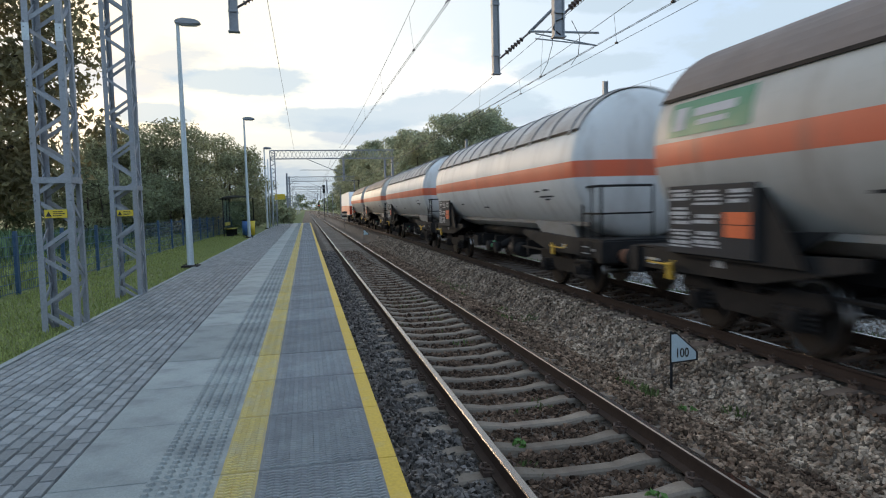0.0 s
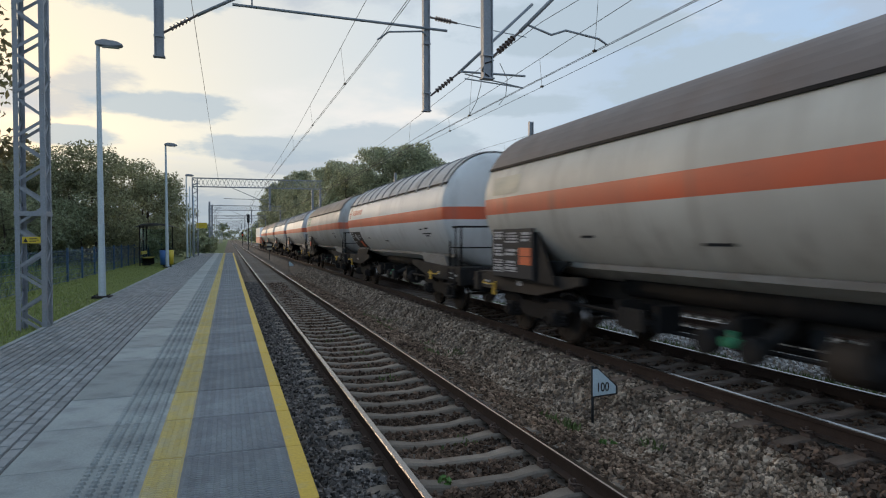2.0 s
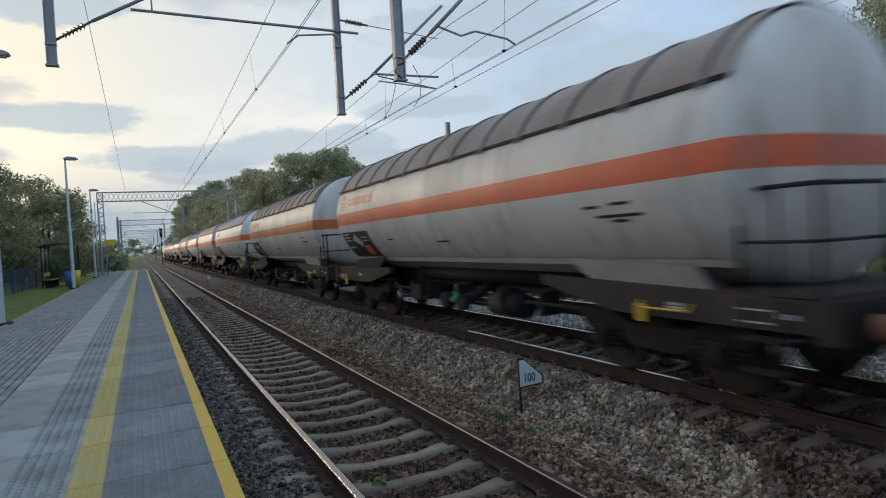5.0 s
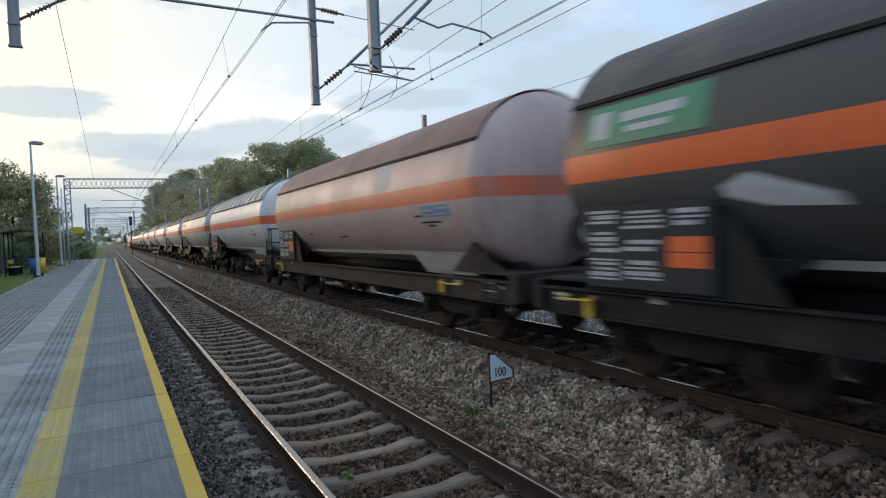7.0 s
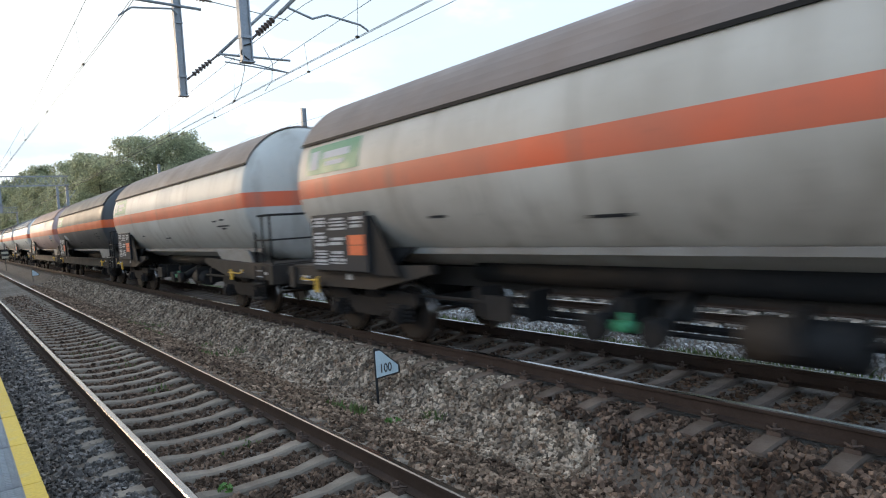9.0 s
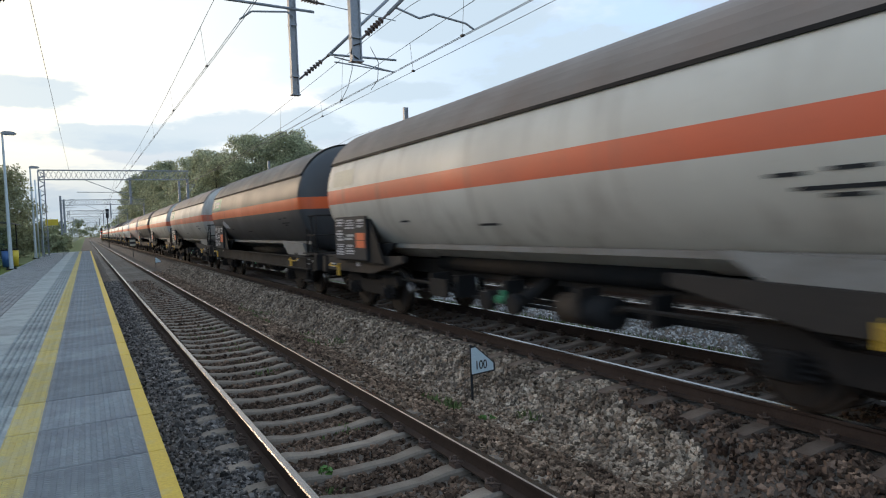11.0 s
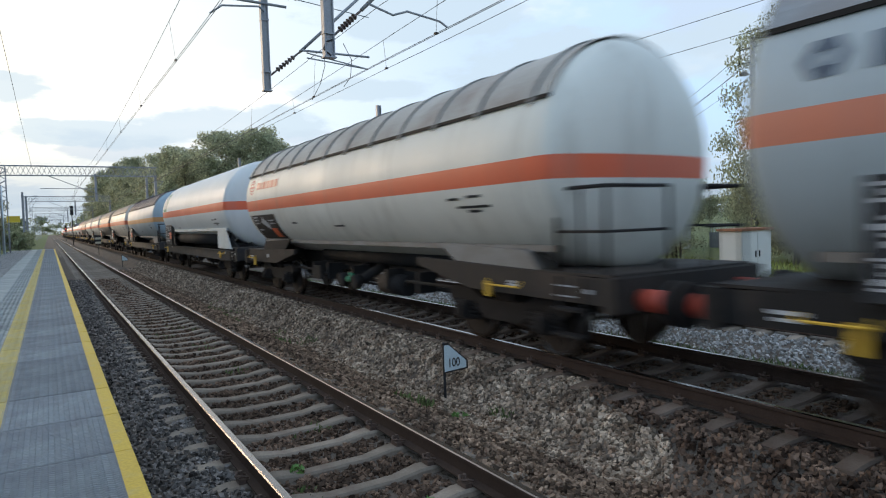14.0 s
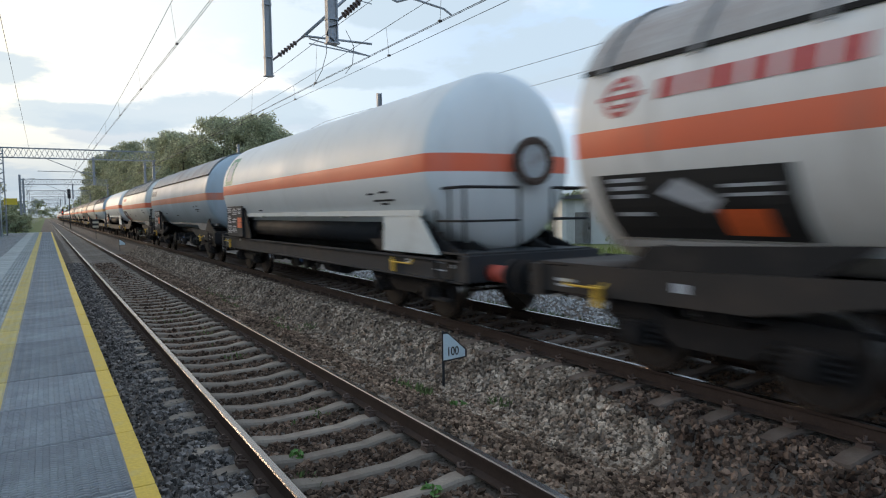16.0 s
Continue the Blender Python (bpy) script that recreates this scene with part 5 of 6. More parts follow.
def truss(parent, x0, x1, y, z0, z1):
    bm = bmesh.new()
    for z in (z0, z1):
        for s in (-0.2, 0.2):
            box(bm, x0, x1, y + s - 0.035, y + s + 0.035, z - 0.035, z + 0.035)
    n = int((x1 - x0) / 0.36)
    for k in range(n):
        a, b = x0 + (x1 - x0) * k / n, x0 + (x1 - x0) * (k + 1) / n
        for s in (-0.2, 0.2):
            beam(bm, (a, y + s, z0 if (k % 2) == (s > 0) else z1), (b, y + s, z1 if (k % 2) == (s > 0) else z0), 0.034, 0.034)
        beam(bm, (a, y - 0.2, z1), (b, y + 0.2, z1), 0.03, 0.03)
    return part("truss_beam", bm, M["galv"], parent, "steel lattice beam across the tracks")


def hanging_post(parent, x, y, z0, z1, w=0.17):
    """Rolled steel section hung from the beam, with bolt plates and an end plate."""
    bm = bmesh.new()
    for s in (-1, 1):
        box(bm, x + s * w / 2 - 0.010, x + s * w / 2 + 0.010, y - 0.06, y + 0.06, z0, z1)
    box(bm, x - w / 2 + 0.010, x + w / 2 - 0.010, y - 0.030, y - 0.018, z0, z1)
    for k in (0.34, 1.35):
        box(bm, x - w / 2 - 0.018, x + w / 2 + 0.018, y - 0.068, y + 0.068, z0 + k, z0 + k + 0.03)
    box(bm, x - w / 2 - 0.03, x + w / 2 + 0.03, y - 0.075, y + 0.075, z0 - 0.02, z0)
    return part("hanging_post", bm, M["galv"], parent)


def insulator(parent, p, q):
    """A ribbed insulator between two points."""
    p, q = Vector(p), Vector(q)
    bm = bmesh.new()
    tube(bm, p, q, 0.022, 6)
    for k in range(6):
        c = p.lerp(q, 0.25 + 0.1 * k)
        d = (q - p).normalized() * 0.018
        tube(bm, c - d, c + d, 0.056, 10, 0, 0.036)
    return part("insulator", bm, M["insulator"], parent, "dark ribbed insulator")


def strut(parent, p, q, r=0.032, name="cantilever_tube"):
    bm = bmesh.new()
    tube(bm, p, q, r, 8)
    return part(name, bm, M["galv"], parent)


def warning_tag(x, y, z):
    t = thing("warning_sign", "small yellow high-voltage warning plate on a lattice mast", "sign", "warning plates on the masts", at=pose(x, y, z))
    bm = bmesh.new()
    box(bm, -0.135, 0.135, -0.006, 0.006, -0.055, 0.055, 0, 0.003)
    part("plate", bm, M["sign_yellow"], t)
    bm = bmesh.new()
    prism(bm, [(-0.12, -0.035), (-0.05, -0.035), (-0.085, 0.035)], "y", -0.010, -0.006)
    for k, w in enumerate((0.12, 0.14, 0.10)):
        box(bm, -0.03, -0.03 + w, -0.010, -0.006, 0.022 - 0.026 * k, 0.032 - 0.026 * k)
    part("marking", bm, M["black"], t)


def gantries():
    g = thing("catenary_gantry", "grey steel gantry with hanging posts over the tracks", "gantry", "gantries over the line")
    lattice_mast(g, -5.42, 12.6, 0.40, 8.9)
    truss(g, -5.6, 5.2, 12.6, 8.2, 8.85)
    hanging_post(g, -3.40, 12.6, 5.37, 8.2, 0.14)
    hanging_post(g, 1.67, 12.6, 4.69, 8.2, 0.12)
    insulator(g, (-3.33, 12.6, 5.80), (-2.75, 12.6, 6.18))
    strut(g, (-2.75, 12.6, 6.18), (-0.9, 12.6, 7.25))
    strut(g, (-2.13, 12.55, 6.43), (2.11, 12.55, 6.36), 0.028)
    strut(g, (-1.78, 12.6, 6.72), (-1.78, 12.55, 6.42), 0.015)
    insulator(g, (1.76, 12.6, 5.00), (2.38, 12.6, 5.52))
    strut(g, (2.38, 12.6, 5.52), (4.10, 12.6, 7.15))
    strut(g, (2.40, 12.55, 5.54), (3.90, 12.55, 5.56), 0.024)
    bm = bmesh.new()
    pipe(bm, [(1.66, 12.52, 6.20), (1.55, 12.5, 6.28), (0.85, 12.5, 6.20), (0.62, 12.5, 6.02)], 0.018)
    part("steady_arm", bm, M["galv"], g)
    bm = bmesh.new()
    for z in (5.50, 5.40):
        pipe(bm, [(2.50, 12.55, z), (3.85, 12.55, 5.30)], 0.014)
    part("steady_arm", bm, M["galv"], g)
    insulator(g, (1.75, 12.6, 6.62), (2.35, 12.6, 6.56))
    strut(g, (2.35, 12.6, 6.56), (3.95, 12.6, 6.42), 0.010)

    g = thing("catenary_gantry", "grey steel gantry with a hanging post between tracks", "gantry", "gantries over the line")
    lattice_mast(g, -5.45, 9.4, 0.40, 8.9)
    truss(g, -5.6, 5.2, 9.4, 8.2, 8.85)
    hanging_post(g, 1.70, 9.4, 4.60, 8.2, 0.145)
    insulator(g, (1.80, 9.4, 4.95), (2.28, 9.4, 5.40))
    strut(g, (2.28, 9.4, 5.40), (3.9, 9.4, 7.02))
    bm = bmesh.new()
    pipe(bm, [(2.42, 9.4, 5.52), (2.85, 9.4, 5.40), (3.12, 9.4, 5.50), (3.75, 9.4, 5.42), (3.90, 9.4, 5.34)], 0.018)
    part("steady_arm", bm, M["galv"], g)
    bm = bmesh.new()
    pipe(bm, [(1.80, 9.36, 4.88), (1.64, 9.36, 4.82), (1.60, 9.36, 4.70), (1.72, 9.36, 4.62)], 0.010)
    part("jumper_cable", bm, M["wire"], g)
    for pts in ([(4.02, 15.4, 6.45), (4.14, 15.7, 6.10), (4.12, 16.0, 5.70), (4.06, 16.5, 5.36)], [(4.20, 14.6, 6.40), (4.36, 14.5, 6.0), (4.36, 14.6, 5.6), (4.30, 14.9, 5.42)]):
        bm = bmesh.new()
        pipe(bm, pts, 0.008)
        part("jumper_cable", bm, M["wire"], g)
    for sx in (-1, 1):
        bm = bmesh.new()
        box(bm, -5.45 + sx * 0.195 - 0.043, -5.45 + sx * 0.195 + 0.043, 9.194, 9.199, 4.28, 4.50)
        part("painted_band", bm, M["pole"], g, "pale painted band on the mast's leg")
    warning_tag(-5.42, 9.18, 2.05)
    warning_tag(-5.40, 12.38, 2.04)

    f = thing("catenary_gantry", "grey steel lattice gantry over the line, farther along", "gantry", "gantries over the line")
    lattice_mast(f, -5.1, 0, 0.4, 7.55, 0.5, 0.45)
    bm = bmesh.new()
    for s in (-1, 1):
        box(bm, 6.15 + s * 0.09 - 0.012, 6.15 + s * 0.09 + 0.012, -0.09, 0.09, -0.5, 6.9)
    box(bm, 6.07, 6.23, -0.008, 0.008, -0.5, 6.9)
    part("column", bm, M["galv"], f)
    truss(f, -5.3, 6.3, 0, 6.80, 7.58)
    hanging_post(f, 1.45, 0, 4.7, 7.0)
    strut(f, (1.7, 0, 5.2), (-1.9, 0, 6.75), 0.03)
    strut(f, (1.7, 0, 5.7), (-2.6, 0, 5.75), 0.025)
    insulator(f, (1.7, 0, 5.2), (1.2, 0, 5.42))
    f.matrix_basis = pose(0, 62, 0)
    for y in (112, 158, 205, 255, 310):
        copy_thing(f, pose(0, y, 0))


gantries()


def overhead_line(x, z, dx, drop, label, y0=12.6, pairs=2):
    """Messenger wire, one or two contact wires and the droppers between them."""
    o = thing("overhead_line", label, "overhead line", "overhead lines")
    spans = [-36, y0, 62, 112, 158, 205, 255, 310, 380]

    def sag(y):
        for a, b in zip(spans, spans[1:]):
            if a <= y <= b:
                u = (y - a) / (b - a)
                return drop - 4 * 0.55 * u * (1 - u)
        return drop

    def zig(y):
        for k, (a, b) in enumerate(zip(spans, spans[1:])):
            if a <= y <= b:
                u = (y - a) / (b - a)
                return dx * ((1 - 2 * u) if k % 2 else (2 * u - 1))
        return 0.0
    grid = [-36 + 3.0 * i for i in range(139)]
    bm = bmesh.new()
    pipe(bm, [(x + 0.35 * zig(y), y, z + sag(y)) for y in grid], 0.0065, 5)
    part("messenger_wire", bm, M["wire"], o)
    for s in ((-0.02, 0.02) if pairs == 2 else (0.0,)):
        bm = bmesh.new()
        pipe(bm, [(x + zig(y) + s, y, z) for y in grid], 0.006, 5)
        part("contact_wire", bm, M["wire"], o)
    y = y0 - 9
    while y < 160:
        bm = bmesh.new()
        tube(bm, (x + 0.35 * zig(y), y, z + sag(y)), (x + zig(y), y, z), 0.004, 4)
        box(bm, x + zig(y) - 0.03, x + zig(y) + 0.03, y - 0.03, y + 0.03, z - 0.005, z + 0.03)
        part("dropper", bm, M["wire"], o)
        y += 6.2


overhead_line(0.42, 5.93, 0.18, 1.05, "thin dark catenary wires above the platform track")
overhead_line(4.05, 5.33, -0.15, 1.25, "thin dark catenary wires above the tank train")
overhead_line(4.35, 5.42, 0.10, 0.75, "thin dark overlapping catenary wires above the train", 9.4, 1)
overhead_line(9.68, 5.50, 0.20, 1.0, "thin dark catenary wires above the third track", 29.6, 1)
o = thing("feeder_cable", "single sagging dark wire above the platform edge", "cable")
bm = bmesh.new()
pipe(bm, [(-3.2 + 0.02 * (i - 6), -36 + 8.2 * i, 10.6 - 0.26 * i if i < 12 else 7.5) for i in range(13)], 0.009, 5)
part("wire", bm, M["wire"], o)


def steel_mast(x, y, h, label, arm=0.0):
    m = thing("catenary_mast", label, "mast", "masts beyond the train", at=pose(x, y, -0.4))
    bm = bmesh.new()
    for s in (-1, 1):
        box(bm, s * 0.10 - 0.012, s * 0.10 + 0.012, -0.09, 0.09, 0, h + 0.4)
    box(bm, -0.09, 0.09, -0.008, 0.008, 0, h + 0.4)
    box(bm, -0.25, 0.25, -0.25, 0.25, 0.0, 0.25)
    part("column", bm, M["galv"], m)
    if arm:
        bm = bmesh.new()
        tube(bm, (0, 0, 5.4), (arm, 0, h), 0.03, 6)
        tube(bm, (0, 0, h - 0.2), (arm, 0, h), 0.02, 6)
        tube(bm, (0, 0, 6.0), (arm * 1.1, 0, 6.0), 0.02, 6)
        part("bracket", bm, M["galv"], m)


steel_mast(12.5, 29.6, 8.0, "steel catenary mast beyond the third track")
steel_mast(13.6, 62.0, 8.6, "steel catenary mast beyond the third track")
steel_mast(12.5, -4.0, 8.0, "steel catenary mast beyond the third track", -2.6)
steel_mast(6.9, 74.0, 7.6, "slender steel mast with a bracket beside the train track", 1.6)
for x, y, h in ((-4.6, 90, 7.0), (-4.9, 118, 8.0), (-6.0, 140, 8.5), (-8.0, 100, 6.0)):
    steel_mast(x, y, h, "distant steel mast beside the line", 1.5)


# ---------------------------------------------------------------- platform furniture
def street_lamp(y):
    l = thing("street_lamp", "tall tapered pale grey lamp post with a flat head", "lamp post", "lamp posts along the platform", at=pose(-5.36, y, PLAT_Z))
    bm = bmesh.new()
    tube(bm, (0, 0, 0.02), (-0.03, 0, 6.55), 0.092, 14, 0, 0.045)
    part("pole", bm, M["pole"], l, smooth=True)
    bm = bmesh.new()
    box(bm, -0.22, 0.22, -0.22, 0.22, -0.02, 0.035, 0, 0.008)
    for a in (-0.15, 0.15):
        for b in (-0.15, 0.15):
            tube(bm, (a, b, 0.02), (a, b, 0.07), 0.018, 6)
    part("base_plate", bm, M["frame"], l)
    bm = bmesh.new()
    prof = [(-0.09, 6.50), (-0.09, 6.60), (0.10, 6.66), (0.42, 6.63), (0.56, 6.56), (0.54, 6.51), (0.30, 6.48)]
    prism(bm, prof, "y", -0.11, 0.11)
    bmesh.ops.bevel(bm, geom=list(bm.edges), offset=0.02, segments=2, affect="EDGES")
    part("lamp_head", bm, M["galv"], l, "grey flat lamp head", True)
    bm = bmesh.new()
    box(bm, 0.06, 0.46, -0.08, 0.08, 6.470, 6.482)
    part("lens", bm, M["label_white"], l)


for y in (18.45, 37.1, 54.5):
    street_lamp(y)


def speed_sign(x, y, ground, lettered=True):
    s = thing("speed_sign", "low pale blue trackside plate with a dark border on a post", "sign", "low trackside signs", at=pose(x, y, ground, 0, 0, 0 if lettered else 0))
    bm = bmesh.new()
    tube(bm, (0.03, 0.012, -0.10), (0.03, 0.012, 0.84), 0.019, 8)
    part("post", bm, M["frame_grey"], s)
    out = [(0.0, 0.42), (0.0, 0.83), (0.085, 0.83), (0.40, 0.55), (0.40, 0.44)]
    ctr = Vector((0.15, 0.60))
    bm = bmesh.new()
    prism(bm, out, "y", -0.012, -0.004)
    part("plate", bm, M["black"], s, "dark border plate")
    bm = bmesh.new()
    prism(bm, [tuple(ctr + (Vector(p) - ctr) * 0.88) for p in out], "y", -0.016, -0.012)
    part("plate_face", bm, M["sign_face"], s)
    if lettered:
        cu = bpy.data.curves.new("number", "FONT")
        cu.body, cu.size, cu.align_x, cu.align_y, cu.extrude, cu.offset = "100", 0.165, "CENTER", "CENTER", 0.001, 0.002
        t = new("number", cu)
        deps = bpy.context.evaluated_depsgraph_get()
        me = bpy.data.meshes.new_from_object(t.evaluated_get(deps))
        bpy.data.objects.remove(t)
        me.materials.clear()
        me.materials.append(M["black"])
        put("number", me, s, "the black number 100", pose(0.168, -0.018, 0.55, 90) @ Matrix.Diagonal((0.80, 1.02, 1, 1)))
    return s


speed_sign(2.31, 7.3, -0.50)
speed_sign(2.10, 50.0, -0.50, False)


def marker_post(x, y):
    p = thing("marker_post", "thin post with a black and yellow banded plate", "marker post", at=pose(x, y, -0.4))
    bm = bmesh.new()
    tube(bm, (0, 0, 0), (0, 0, 2.1), 0.03, 8)
    part("post", bm, M["frame_grey"], p)
    for k in range(4):
        bm = bmesh.new()
        box(bm, -0.28, 0.28, -0.05, -0.03, 1.2 + 0.22 * k, 1.42 + 0.22 * k)
        part("band", bm, M["black"] if k % 2 else M["cream"], p)


marker_post(2.2, 76)


def signal(x, y, h, lit, label):
    s = thing("railway_signal", label, "signal", "signals along the line", at=pose(x, y, -0.4))
    bm = bmesh.new()
    tube(bm, (0, 0, 0), (0, 0, h), 0.08, 8)
    part("post", bm, M["frame_grey"], s)
    bm = bmesh.new()
    box(bm, -0.28, 0.28, -0.12, 0.10, h - 1.5, h + 0.3, 0, 0.06)
    for k in range(4):
        tube(bm, (0, -0.12, h - 1.2 + 0.4 * k), (0, -0.28, h - 1.2 + 0.4 * k), 0.11, 10)
    part("signal_head", bm, M["black"], s)
    if lit:
        bm = bmesh.new()
        tube(bm, (0, -0.13, h - 0.8), (0, -0.30, h - 0.8), 0.10, 10)
        part("signal_light", bm, M["red_glow"], s, "lit red lamp")


signal(1.8, 143, 7.4, False, "dark colour-light signal between the tracks")
signal(2.3, 230, 4.6, True, "distant signal showing a red light")


def shelter():
    s = thing("waiting_shelter", "glazed waiting shelter with a dark curved roof", "shelter", at=pose(-6.35, 42.0, 0.5))
    bm = bmesh.new()
    prism(bm, [(-1.0, 2.25), (-0.6, 2.42), (0.0, 2.48), (0.6, 2.42), (1.15, 2.25), (0.6, 2.36), (0.0, 2.42), (-0.6, 2.36)], "y", -1.9, 1.9)
    part("roof", bm, M["roof"], s)
    for x in (-0.75, 0.75):
        for y in (-1.6, 0.0, 1.6):
            if x > 0 and y == 0.0:
                continue
            bm = bmesh.new()
            box(bm, x - 0.03, x + 0.03, y - 0.03, y + 0.03, -0.05, 2.36)
            part("post", bm, M["frame"], s)
    for y in (-1.6, 1.6):
        bm = bmesh.new()
        box(bm, -0.70, 0.70, y - 0.006, y + 0.006, 0.15, 2.15)
        part("pane", bm, glass, s).visible_shadow = False
    for y in (-0.8, 0.8):
        bm = bmesh.new()
        box(bm, -0.756, -0.744, y - 0.75, y + 0.75, 0.15, 2.15)
        part("pane", bm, glass, s).visible_shadow = False
    b = thing("bench", "yellow bench inside the shelter", "bench", at=pose(-6.8, 42.0, 0.5))
    bm = bmesh.new()
    for k in range(3):
        box(bm, -0.2 + 0.14 * k, -0.08 + 0.14 * k, -1.2, 1.2, 0.43, 0.47)
    part("seat", bm, M["sign_yellow"], b)
    bm = bmesh.new()
    box(bm, -0.27, -0.23, -1.2, 1.2, 0.65, 0.85)
    part("backrest", bm, M["sign_yellow"], b)
    for y in (-1.0, 1.0):
        bm = bmesh.new()
        box(bm, -0.24, 0.2, y - 0.03, y + 0.03, -0.02, 0.43)
        part("leg", bm, M["frame"], b)
    for x, y, m, words in ((-5.75, 39.6, M["blue"], "blue litter bin on the platform"), (-5.5, 40.3, M["sign_yellow"], "yellow litter bin on the platform")):
        t = thing("litter_bin", words, "litter bin", "litter bins", at=pose(x, y, 0.5))
        bm = bmesh.new()
        tube(bm, (0, 0, 0.08), (0, 0, 0.92), 0.20, 16, 0, 0.23)
        part("body", bm, m, t)
        bm = bmesh.new()
        tube(bm, (0, 0, 0.93), (0, 0, 1.0), 0.24, 16)
        part("lid", bm, M["frame"], t)
        bm = bmesh.new()
        tube(bm, (0, 0, -0.04), (0, 0, 0.08), 0.06, 8)
        part("foot", bm, M["frame"], t)


shelter()
s = thing("platform_sign", "yellow platform sign on a thin post", "sign", at=pose(-4.5, 61.0, PLAT_Z))
bm = bmesh.new()
tube(bm, (-0.3, 0, -0.02), (-0.3, 0, 2.95), 0.03, 8)
part("post", bm, M["galv"], s)
bm = bmesh.new()
box(bm, -0.45, 0.45, -0.02, 0.02, 2.45, 2.95)
part("panel", bm, M["sign_yellow"], s)
for x, h in ((-5.0, 5.2), (-5.3, 6.0)):
    p = thing("thin_pole", "thin pale pole beside the platform end", "pole", "thin poles", at=pose(x, 57.5, 0.45))
    bm = bmesh.new()
    tube(bm, (0, 0, 0), (0, 0, h), 0.045, 8)
    part("pole", bm, M["pole"], p)


def fence():
    f = thing("mesh_fence", "dark blue steel mesh fence along the grass", "fence")
    pm = bmesh.new()
    box(pm, -0.035, 0.035, -0.035, 0.035, -0.05, 1.28)
    post = mesh_of("post", pm, M["fence"])
    pan = bmesh.new()
    for k in range(7):
        box(pan, -0.006, 0.006, 0.04, 2.46, 0.08 + 0.18 * k, 0.092 + 0.18 * k)
    for k in range(25):
        box(pan, -0.011, -0.006, 0.05 + 0.1 * k, 0.056 + 0.1 * k, 0.06, 1.22)
    panel = mesh_of("panel", pan, M["fence"])
    for k in range(34):
        y = -6 + 2.5 * k
        put("post", post, f, "", pose(-7.85, y, 0.46))
        put("panel", panel, f, "", pose(-7.85, y, 0.46))


fence()


# ---------------------------------------------------------------- plants
def leaves(rng, centres, radii, count, size, droop=0.0):
    """Leaf-like bent quads scattered in clumps."""
    def unit(v):
        return v / (np.linalg.norm(v, axis=1, keepdims=True) + 1e-9)
    p = np.array(centres)[rng.integers(len(centres), size=count)]
    p = p + unit(rng.normal(size=(count, 3))) * radii * rng.uniform(0.35, 1.0, (count, 1)) * np.array((1, 1, 0.75))
    a = rng.normal(size=(count, 3))
    a[:, 2] -= droop * 3
    a = unit(a)
    b = unit(np.cross(a, rng.normal(size=(count, 3))))
    s = size * rng.uniform(0.6, 1.3, (count, 1))
    lift = np.cross(a, b) * s * 0.18
    V = np.stack([p - a * s, p - b * s * 0.45 + lift, p + a * s, p + b * s * 0.45 + lift], 1).reshape(-1, 3)
    k = np.arange(count)[:, None] * 4
    F = np.concatenate([k + np.array((0, 1, 2)), k + np.array((0, 2, 3))], 1).reshape(-1, 3)
    return V.tolist(), F.tolist()


def tree(seed, h, crown_w, crown_lo, label, leaf_mat, count=5000, size=0.16, clumps=60, droop=0.0, trunk_r=0.22, multi=1, category="tree", group=""):
    rng = np.random.default_rng(seed)
    t = thing("tree" if category == "tree" else "bush", label, category, group)
    bm = bmesh.new()
    tips = []
    for stem in range(multi):
        ox, oy = (0, 0) if multi == 1 else rng.uniform(-crown_w * 0.3, crown_w * 0.3, 2)
        lean = rng.uniform(-0.06, 0.06, 2) * h
        pts = [Vector((ox + lean[0] * u + rng.uniform(-0.1, 0.1), oy + lean[1] * u + rng.uniform(-0.1, 0.1), -0.1 + h * 0.86 * u)) for u in (0, 0.25, 0.5, 0.75, 1.0)]
        for k in range(4):
            tube(bm, pts[k], pts[k + 1], trunk_r * (1 - 0.24 * k), 8, 0, trunk_r * (1 - 0.24 * (k + 1)))
        for k in range(int(14 / multi) + 3):
            u = rng.uniform(crown_lo / h, 0.98)
            i = min(int(u * 4), 3)
            a = pts[i].lerp(pts[i + 1], u * 4 - i)
            ang = rng.uniform(0, math.tau)
            reach = crown_w * (0.35 + 0.55 * math.sin(math.pi * min(1.0, (u * h - crown_lo) / (h - crown_lo) * 0.85 + 0.12))) * rng.uniform(0.6, 1.0)
            e = a + Vector((math.cos(ang) * reach, math.sin(ang) * reach, reach * rng.uniform(0.1, 0.6)))
            tube(bm, a, e, trunk_r * 0.32, 5, 0, trunk_r * 0.06)
            tips += [e, a.lerp(e, 0.6)]
    part("trunk", bm, M["bark"], t)
    centres = [np.array(p) for p in tips]
    while len(centres) < clumps:
        u = rng.random()
        z = crown_lo + (h - crown_lo) * u
        wr = crown_w * math.sqrt(max(0.05, math.sin(math.pi * (0.12 + 0.84 * u)))) * rng.uniform(0.25, 1.0)
        a = rng.uniform(0, math.tau)
        centres.append(np.array((wr * math.cos(a), wr * math.sin(a), z - 0.3)))
    V, F = leaves(rng, centres, max(0.35, crown_w * 0.24), count, size, droop)
    put("crown", raw("crown", V, F, leaf_mat), t)
    return t


def placed(ob, spots):
    ob.matrix_basis = pose(*spots[0])
    for s in spots[1:]:
        copy_thing(ob, pose(*s))


